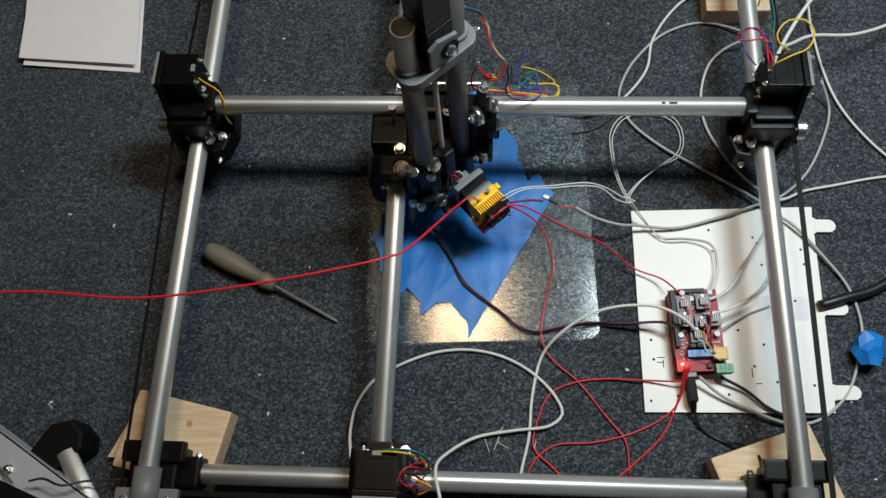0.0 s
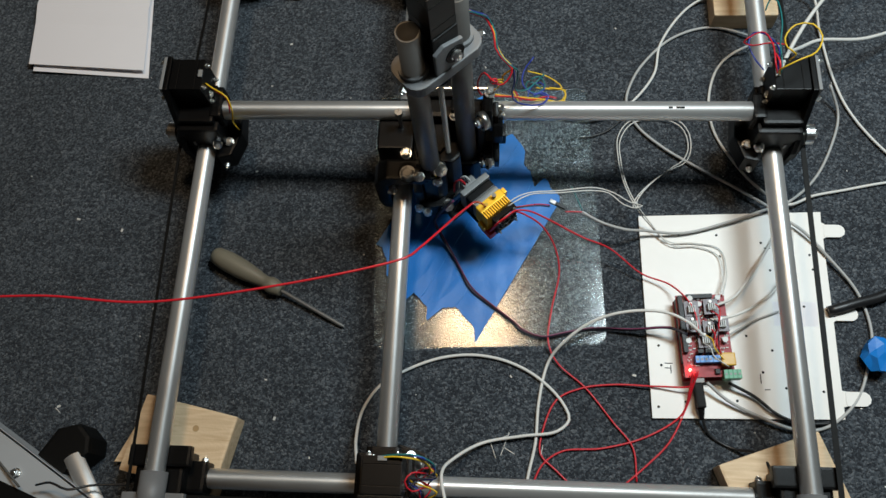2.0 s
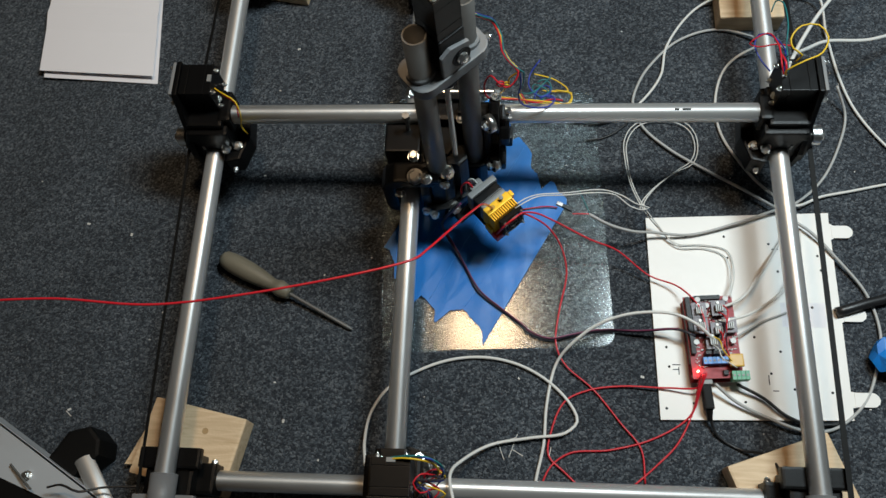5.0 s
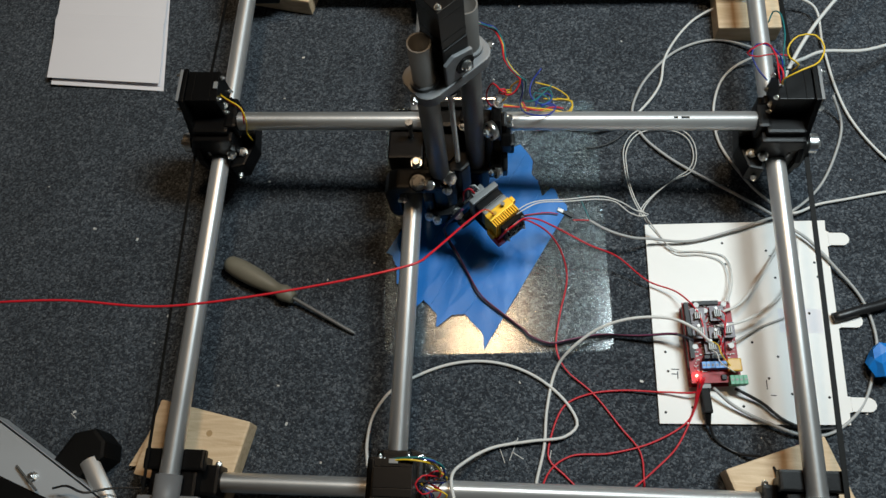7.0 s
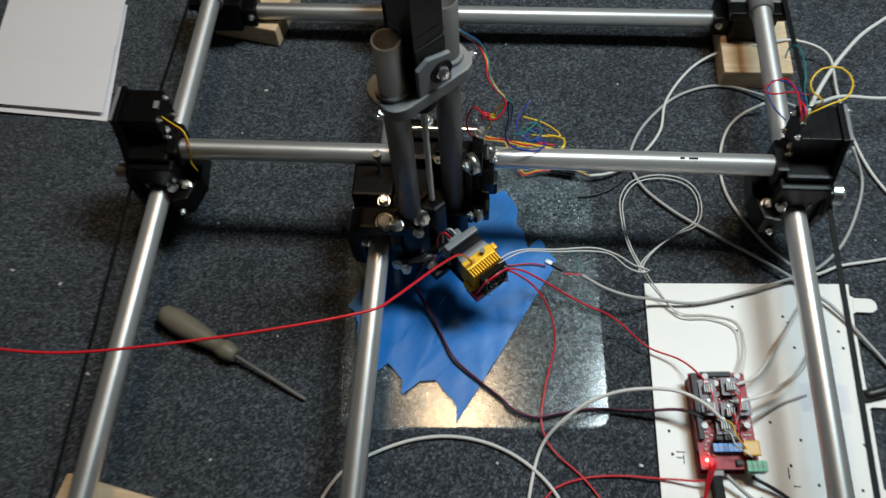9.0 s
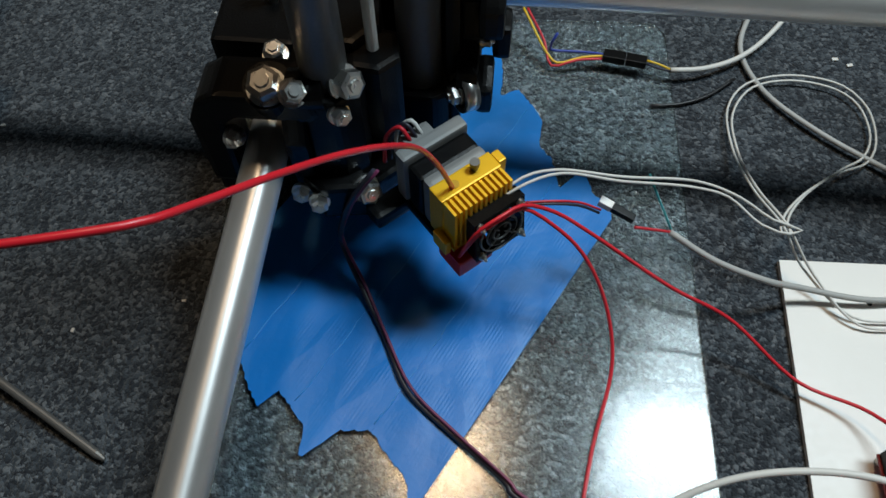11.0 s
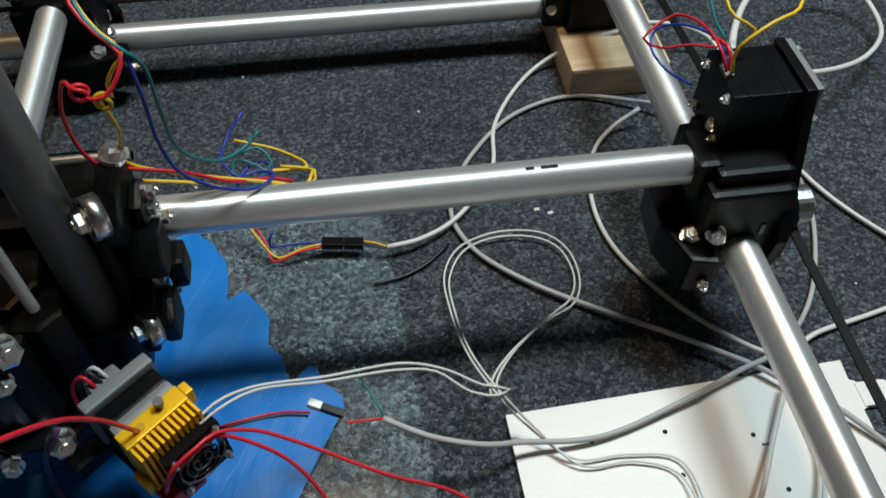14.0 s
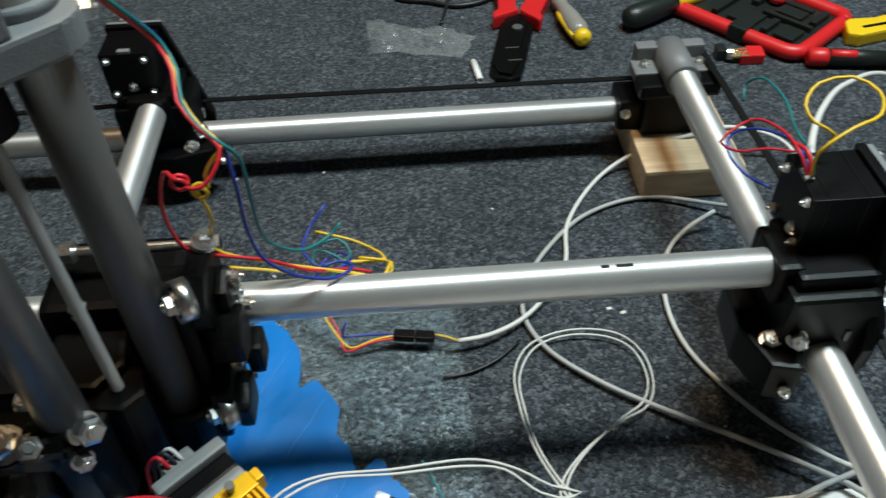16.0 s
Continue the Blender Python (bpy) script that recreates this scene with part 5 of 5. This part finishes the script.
cable("thermistor_wire", white_wire, .0008, "thin white wire of the hot end",
      [(0.160, 0.157, 0.095), (0.180, 0.167, 0.105), (0.197, 0.178, 0.1), (0.233, 0.190, 0.08), (0.278, 0.202, 0.062), (0.299, 0.202, 0.055), (0.319, 0.189, 0.048), (0.336, 0.186, 0.045), (0.336, 0.195, 0.043), (0.353, 0.223, 0.03), (0.389, 0.260, 0.012), (0.408, 0.276, 0.006), (0.416, 0.295, 0.005), (0.412, 0.322, 0.005), (0.399, 0.335, 0.005), (0.368, 0.341, 0.005), (0.340, 0.332, 0.005), (0.324, 0.306, 0.006), (0.323, 0.273, 0.01), (0.326, 0.227, 0.03), (0.335, 0.192, 0.045), (0.357, 0.175, 0.02), (0.384, 0.149, 0.009), (0.417, 0.148, 0.008), (0.442, 0.137, 0.008), (0.446, 0.104, 0.015), (0.434, 0.072, 0.03)])
cable("heater_wire", red_wire, .0011, "red heater wire drooping from the hot end to the controller",
      [EM @ Vector((-0.0150, -0.012, 0.062)), EM @ Vector((-0.0165, -0.018, 0.0820)), EM @ Vector((-0.009, -0.022, 0.0995)), EM @ Vector((0.005, -0.024, 0.1035)), EM @ Vector((0.018, -0.024, 0.1010)), (0.196, 0.160, 0.09), (0.215, 0.157, 0.078), (0.265, 0.142, 0.05), (0.300, 0.134, 0.034), (0.343, 0.107, 0.014), (0.378, 0.090, 0.02), (0.399, 0.053, 0.04), (0.404, 0.021, 0.038)])
cable("heater_wire", red_wire, .0011, "red heater wire crossing the glass and the carpet",
      [EM @ Vector((-0.0170, -0.012, 0.062)), EM @ Vector((-0.0175, -0.018, 0.0790)), EM @ Vector((-0.009, -0.022, 0.0965)), EM @ Vector((0.005, -0.024, 0.1005)), EM @ Vector((0.018, -0.024, 0.0980)), (0.196, 0.154, 0.086), (0.213, 0.148, 0.07), (0.229, 0.133, 0.045), (0.237, 0.107, 0.02), (0.227, 0.056, 0.008), (0.223, 0.015, 0.008), (0.234, -0.010, 0.005), (0.269, -0.041, 0.003), (0.302, -0.083, 0.003), (0.324, -0.112, 0.003), (0.327, -0.152, 0.003)])
cable("supply_wire", red_wire, .0012, "red supply wire looping over the carpet",
      [(0.398, -0.024, 0.034), (0.395, -0.038, 0.022), (0.358, -0.038, 0.01), (0.303, -0.036, 0.004), (0.262, -0.042, 0.003), (0.233, -0.057, 0.003), (0.216, -0.095, 0.003), (0.213, -0.123, 0.003), (0.232, -0.142, 0.003), (0.252, -0.161, 0.003)])
cable("supply_wire", red_wire, .0012, "red supply wire curling under the frame tube",
      [(0.401, -0.024, 0.034), (0.396, -0.039, 0.022), (0.385, -0.070, 0.006), (0.342, -0.098, 0.003), (0.287, -0.114, 0.003), (0.239, -0.119, 0.003), (0.215, -0.136, 0.003), (0.202, -0.163, 0.003)])
cable("supply_wire", red_wire, .0012, "red supply wire running off towards the frame tube",
      [(0.394, -0.025, 0.034), (0.393, -0.039, 0.022), (0.389, -0.063, 0.006), (0.368, -0.104, 0.003), (0.340, -0.132, 0.003), (0.312, -0.156, 0.003)])
cable("motor_cable", dark_wire, .0018, "dark purple and green motor cable over the blue tape",
      [(0.101, 0.164, 0.11), (0.089, 0.161, 0.09), (0.078, 0.166, 0.055), (0.074, 0.167, 0.03), (0.088, 0.145, 0.012), (0.106, 0.115, 0.008), (0.122, 0.085, 0.0075), (0.151, 0.061, 0.0075), (0.183, 0.036, 0.0075), (0.184, 0.033, 0.0075), (0.213, 0.021, 0.0075), (0.242, 0.027, 0.0065), (0.278, 0.034, 0.006), (0.326, 0.033, 0.012), (0.372, 0.031, 0.03), (0.391, 0.022, 0.034)])
cable("motor_cable", purple_wire, .0010, "purple strand of the motor cable",
      [(0.103, 0.163, 0.112), (0.091, 0.160, 0.092), (0.080, 0.165, 0.058), (0.075, 0.167, 0.033), (0.090, 0.146, 0.014), (0.107, 0.115, 0.011), (0.125, 0.085, 0.0105), (0.153, 0.061, 0.0105), (0.185, 0.036, 0.0105), (0.187, 0.033, 0.0105), (0.214, 0.022, 0.0105), (0.243, 0.028, 0.0095), (0.279, 0.035, 0.009), (0.326, 0.033, 0.015), (0.372, 0.032, 0.032)])
cable("main_cable", white_wire, .0020, "pale grey cable rising over the panel into the controller",
      [(0.195, -0.170, 0.004), (0.198, -0.150, 0.004), (0.207, -0.110, 0.004), (0.211, -0.061, 0.004), (0.223, -0.010, 0.004), (0.240, 0.011, 0.02), (0.275, 0.035, 0.035), (0.315, 0.046, 0.045), (0.363, 0.045, 0.05), (0.389, 0.033, 0.05), (0.411, 0.017, 0.04)])
cable("loop_cable", white_wire, .0020, "pale grey cable lying in a large loop",
      [(-0.001, -0.147, 0.06), (-0.009, -0.114, 0.03), (-0.007, -0.075, 0.006), (0.012, -0.045, 0.004), (0.047, -0.023, 0.004), (0.090, -0.007, 0.004), (0.134, -0.003, 0.004), (0.177, -0.012, 0.004), (0.213, -0.032, 0.004), (0.240, -0.060, 0.004), (0.248, -0.081, 0.005), (0.233, -0.096, 0.008), (0.191, -0.103, 0.008), (0.143, -0.113, 0.01), (0.111, -0.134, 0.03), (0.098, -0.155, 0.06), (0.106, -0.194, 0.08)])
cable("usb_cable", black_wire, .0018, "black usb cable trailing to the corner",
      [(0.406, -0.072, 0.012), (0.415, -0.093, 0.004), (0.441, -0.109, 0.003), (0.465, -0.116, 0.02), (0.473, -0.135, 0.036), (0.473, -0.157, 0.036), (0.468, -0.182, 0.036)])
cable("power_cable", black_wire, .0020, "black power lead from the green terminal",
      [(0.440, -0.033, 0.018), (0.471, -0.048, 0.012), (0.496, -0.068, 0.01), (0.522, -0.077, 0.006), (0.562, -0.076, 0.004)])
cable("control_cable", white_wire, .0018, "pale cable from the controller",
      [(0.421, 0.057, 0.036), (0.451, 0.072, 0.03), (0.482, 0.111, 0.02), (0.510, 0.153, 0.015), (0.531, 0.185, 0.016)])
cable("control_cable", white_wire, .0018, "pale cable bending up from the controller",
      [(0.416, 0.040, 0.036), (0.448, 0.047, 0.034), (0.478, 0.063, 0.03), (0.506, 0.087, 0.024), (0.532, 0.129, 0.015), (0.539, 0.171, 0.012)])
cable("control_cable", grey_wire, .0014, "thin grey lead beside the controller",
      [(0.436, 0.020, 0.03), (0.458, 0.035, 0.015), (0.483, 0.050, 0.008), (0.512, 0.062, 0.007)])
cable("teal_wire", teal_wire, .0007, "short stray teal wire end",
      [(0.250, 0.202, 0.072), (0.255, 0.195, 0.065), (0.260, 0.186, 0.06), (0.265, 0.176, 0.055)])
cable("fan_wire", dark_wire, .0008, "dark fan wire to the white plug",
      [(0.174, 0.165, 0.085), (0.190, 0.168, 0.085), (0.209, 0.172, 0.08), (0.222, 0.176, 0.068)])
cable("fan_wire", red_wire, .0007, "red fan wire to the white plug",
      [(0.174, 0.166, 0.086), (0.190, 0.169, 0.086), (0.209, 0.174, 0.08), (0.223, 0.178, 0.068)])
cable("plug_wire", red_wire, .0008, "red lead between the plugs",
      [(0.243, 0.172, 0.062), (0.252, 0.174, 0.058), (0.265, 0.175, 0.055)])
cable("data_wire", yellow_wire, .0009, "yellow wire into the black plug",
      [(0.174, 0.371, 0.03), (0.195, 0.343, 0.012), (0.201, 0.339, 0.01), (0.219, 0.344, 0.012), (0.236, 0.346, 0.013)])
cable("data_wire", blue_wire, .0009, "blue wire into the black plug",
      [(0.199, 0.348, 0.03), (0.195, 0.347, 0.015), (0.207, 0.349, 0.012), (0.223, 0.348, 0.013), (0.236, 0.346, 0.014)])
cable("data_wire", red_wire, .0009, "red wire into the black plug",
      [(0.177, 0.371, 0.03), (0.191, 0.353, 0.016), (0.197, 0.336, 0.01), (0.215, 0.341, 0.012), (0.236, 0.344, 0.012)])
cable("data_wire", yellow_wire, .0008, "yellow wire tail of the plug",
      [(0.264, 0.345, 0.012), (0.273, 0.342, 0.012), (0.282, 0.337, 0.012)])
cable("data_wire", dark_wire, .0008, "dark wire tail of the plug",
      [(0.264, 0.342, 0.012), (0.273, 0.338, 0.012), (0.282, 0.336, 0.012)])
cable("thin_lead", black_wire, .0012, "thin black lead on the carpet",
      [(0.329, 0.341, 0.003), (0.308, 0.323, 0.003), (0.288, 0.314, 0.003), (0.268, 0.310, 0.004)])
cable("black_hose", black_wire, .0065, "thick black ribbed cable beside the panel",
      [(0.572, 0.063, 0.009), (0.587, 0.067, 0.012), (0.608, 0.074, 0.012), (0.637, 0.083, 0.01), (0.691, 0.111, 0.009), (0.770, 0.127, 0.009)])
cable("floor_cable", black_wire, .003, "thin black cable on the carpet behind the frame",
      [(0.227, 0.943, 0.004), (0.254, 0.893, 0.004), (0.288, 0.882, 0.004), (0.322, 0.867, 0.004), (0.350, 0.872, 0.004), (0.365, 0.882, 0.004), (0.400, 0.936, 0.004)])
cable("floor_lead", black_wire, .0018, "short black lead crossing the floor cable",
      [(0.322, 0.918, 0.006), (0.314, 0.878, 0.008), (0.309, 0.862, 0.003), (0.301, 0.827, 0.003)])
cable("motor_lead", yellow_wire, .0009, "yellow lead of the stepper motor",
      [(-0.214, 0.296, 0.175), (-0.193, 0.279, 0.182), (-0.174, 0.267, 0.18), (-0.171, 0.258, 0.165), (-0.178, 0.257, 0.135), (-0.175, 0.256, 0.12)])
cable("motor_lead", red_wire, .0009, "red lead of the stepper motor",
      [(-0.212, 0.295, 0.175), (-0.191, 0.277, 0.18), (-0.174, 0.266, 0.178), (-0.174, 0.256, 0.162)])
cable("motor_lead", red_wire, .0009, "red lead of the stepper motor",
      [(0.478, 0.290, 0.19), (0.472, 0.295, 0.205), (0.473, 0.328, 0.2), (0.466, 0.351, 0.19), (0.447, 0.344, 0.18), (0.461, 0.346, 0.17), (0.483, 0.353, 0.165), (0.504, 0.354, 0.16)])
cable("motor_lead", blue_wire, .0009, "blue lead looping beside the stepper motor",
      [(0.479, 0.291, 0.19), (0.476, 0.295, 0.2), (0.483, 0.329, 0.19), (0.473, 0.355, 0.18), (0.463, 0.364, 0.17), (0.458, 0.354, 0.165), (0.464, 0.336, 0.16), (0.472, 0.315, 0.165)])
cable("motor_lead", yellow_wire, .0010, "yellow lead in a loop above the stepper motor",
      [(0.480, 0.291, 0.19), (0.472, 0.280, 0.22), (0.489, 0.285, 0.23), (0.508, 0.295, 0.23), (0.517, 0.316, 0.23), (0.509, 0.332, 0.23), (0.492, 0.335, 0.225), (0.480, 0.321, 0.22), (0.483, 0.312, 0.215), (0.494, 0.306, 0.21), (0.489, 0.304, 0.2)])
cable("motor_lead", teal_wire, .0009, "green lead curling above the stepper motor",
      [(0.482, 0.292, 0.19), (0.481, 0.300, 0.2), (0.482, 0.327, 0.2), (0.487, 0.356, 0.2), (0.488, 0.396, 0.19), (0.484, 0.405, 0.18), (0.479, 0.393, 0.175)])
cable("motor_lead", red_wire, .0012, "red lead rising out of the stepper motor",
      [(0.478, 0.290, 0.19), (0.478, 0.293, 0.2), (0.477, 0.300, 0.205), (0.475, 0.314, 0.2)])
cable("spindle_lead", red_wire, .0010, "red lead from the upright motor, coiled once",
      [(0.112, 0.250, 0.375), (0.122, 0.259, 0.355), (0.133, 0.272, 0.33), (0.144, 0.286, 0.302), (0.151, 0.275, 0.294), (0.153, 0.263, 0.286), (0.162, 0.253, 0.278), (0.171, 0.246, 0.272), (0.169, 0.240, 0.266), (0.162, 0.235, 0.259), (0.155, 0.235, 0.259), (0.1552, 0.2395, 0.2600), (0.1541, 0.2391, 0.2625), (0.1516, 0.2387, 0.2636), (0.1491, 0.2383, 0.2625), (0.1480, 0.2379, 0.2600), (0.1491, 0.2375, 0.2575), (0.1516, 0.2371, 0.2564), (0.1541, 0.2367, 0.2575), (0.1552, 0.2363, 0.2600), (0.1541, 0.2359, 0.2625), (0.1516, 0.2355, 0.2636), (0.141, 0.252, 0.255), (0.134, 0.255, 0.236), (0.133, 0.257, 0.215), (0.137, 0.258, 0.2), (0.148, 0.263, 0.19), (0.174, 0.271, 0.175), (0.195, 0.276, 0.16), (0.216, 0.290, 0.145), (0.227, 0.291, 0.14)])
cable("spindle_lead", yellow_wire, .0010, "yellow lead from the upright motor, coiled once",
      [(0.113, 0.252, 0.375), (0.123, 0.260, 0.355), (0.134, 0.273, 0.33), (0.145, 0.288, 0.302), (0.152, 0.276, 0.294), (0.155, 0.264, 0.286), (0.163, 0.254, 0.278), (0.172, 0.247, 0.272), (0.167, 0.246, 0.266), (0.161, 0.247, 0.256), (0.1614, 0.2451, 0.2500), (0.1603, 0.2447, 0.2525), (0.1578, 0.2443, 0.2536), (0.1552, 0.2439, 0.2525), (0.1542, 0.2435, 0.2500), (0.1552, 0.2431, 0.2475), (0.1578, 0.2427, 0.2464), (0.1603, 0.2423, 0.2475), (0.1614, 0.2419, 0.2500), (0.1603, 0.2415, 0.2525), (0.1578, 0.2411, 0.2536), (0.156, 0.253, 0.225), (0.149, 0.265, 0.192), (0.167, 0.272, 0.175), (0.191, 0.279, 0.16), (0.216, 0.282, 0.15), (0.234, 0.282, 0.145), (0.238, 0.290, 0.145), (0.235, 0.308, 0.132), (0.219, 0.309, 0.135)])
cable("spindle_lead", blue_wire, .0010, "blue lead hanging from the upright motor",
      [(0.113, 0.253, 0.375), (0.122, 0.261, 0.355), (0.133, 0.275, 0.33), (0.145, 0.289, 0.302), (0.151, 0.278, 0.294), (0.154, 0.266, 0.286), (0.162, 0.255, 0.278), (0.171, 0.249, 0.272), (0.174, 0.245, 0.252), (0.172, 0.252, 0.214), (0.176, 0.256, 0.19), (0.191, 0.264, 0.168), (0.209, 0.273, 0.156), (0.217, 0.288, 0.15), (0.208, 0.294, 0.148), (0.199, 0.288, 0.15)])
cable("spindle_lead", teal_wire, .0010, "green lead hanging from the upright motor",
      [(0.114, 0.251, 0.375), (0.123, 0.259, 0.355), (0.135, 0.273, 0.33), (0.146, 0.287, 0.302), (0.153, 0.276, 0.294), (0.155, 0.263, 0.286), (0.163, 0.253, 0.278), (0.173, 0.247, 0.272), (0.177, 0.251, 0.262), (0.177, 0.254, 0.236), (0.175, 0.264, 0.205), (0.178, 0.273, 0.185), (0.191, 0.288, 0.165), (0.205, 0.305, 0.16), (0.211, 0.309, 0.165)])
cable("tie_lead", yellow_wire, .0009, "yellow wire loop behind the carriage",
      [(0.147, 0.283, 0.16), (0.174, 0.287, 0.15), (0.196, 0.288, 0.14), (0.235, 0.294, 0.13), (0.239, 0.308, 0.13), (0.221, 0.310, 0.13), (0.203, 0.312, 0.13), (0.235, 0.312, 0.13), (0.218, 0.328, 0.13), (0.192, 0.330, 0.14)])
cable("tie_lead", blue_wire, .0009, "blue wire tangle behind the carriage",
      [(0.199, 0.344, 0.15), (0.187, 0.330, 0.14), (0.186, 0.310, 0.14), (0.199, 0.300, 0.135), (0.214, 0.312, 0.13), (0.207, 0.320, 0.13), (0.196, 0.312, 0.13), (0.193, 0.291, 0.13), (0.203, 0.285, 0.13), (0.216, 0.300, 0.13), (0.203, 0.304, 0.13)])
cable("tie_lead", teal_wire, .0009, "teal wire tangle behind the carriage",
      [(0.196, 0.318, 0.14), (0.206, 0.322, 0.14), (0.214, 0.313, 0.135), (0.203, 0.304, 0.13), (0.190, 0.312, 0.13), (0.192, 0.318, 0.135), (0.210, 0.310, 0.13), (0.200, 0.297, 0.13)])
cable("near_lead", yellow_wire, .0010, "yellow lead bent over the near stepper motor",
      [(0.036, -0.150, 0.142), (0.052, -0.149, 0.15), (0.070, -0.150, 0.15), (0.084, -0.152, 0.14), (0.090, -0.158, 0.12), (0.084, -0.167, 0.1)])
cable("near_lead", teal_wire, .0010, "teal lead bent over the near stepper motor",
      [(0.038, -0.148, 0.142), (0.058, -0.147, 0.152), (0.078, -0.147, 0.15), (0.093, -0.153, 0.14), (0.094, -0.162, 0.11), (0.084, -0.173, 0.09)])
cable("near_lead", blue_wire, .0010, "blue lead bent over the near stepper motor",
      [(0.040, -0.149, 0.142), (0.063, -0.147, 0.15), (0.084, -0.149, 0.148), (0.095, -0.157, 0.13), (0.090, -0.167, 0.1)])
cable("near_lead", red_wire, .0009, "red lead curled against the near stepper motor",
      [(0.086, -0.162, 0.12), (0.071, -0.163, 0.13), (0.064, -0.172, 0.13), (0.071, -0.181, 0.12), (0.085, -0.175, 0.11)])
cable("near_lead", dark_wire, .0009, "dark lead curled against the near stepper motor",
      [(0.090, -0.165, 0.11), (0.077, -0.170, 0.12), (0.067, -0.177, 0.12), (0.059, -0.185, 0.12)])
lead_rng = random.Random(17)
for mt, tint in ((red_wire, "red"), (dark_wire, "dark"), (yellow_wire, "yellow"), (red_wire, "red"), (dark_wire, "dark"), (blue_wire, "blue")):
    loop = [(0.088, -0.156, 0.118)]
    loop += [(lead_rng.uniform(0.064, 0.098), -0.160 - 0.006 * i + lead_rng.uniform(-0.004, 0.004), lead_rng.uniform(0.098, 0.124)) for i in range(4)]
    cable("near_lead", mt, .0009, tint + " lead tangled against the near stepper motor", loop + [(0.080, -0.190, 0.098)])
cable("ground_lead", black_wire, .0014, "thin black lead tied to the grey frame",
      [(-0.370, -0.186, 0.075), (-0.351, -0.183, 0.08), (-0.329, -0.190, 0.08), (-0.308, -0.184, 0.07), (-0.265, -0.180, 0.06)])
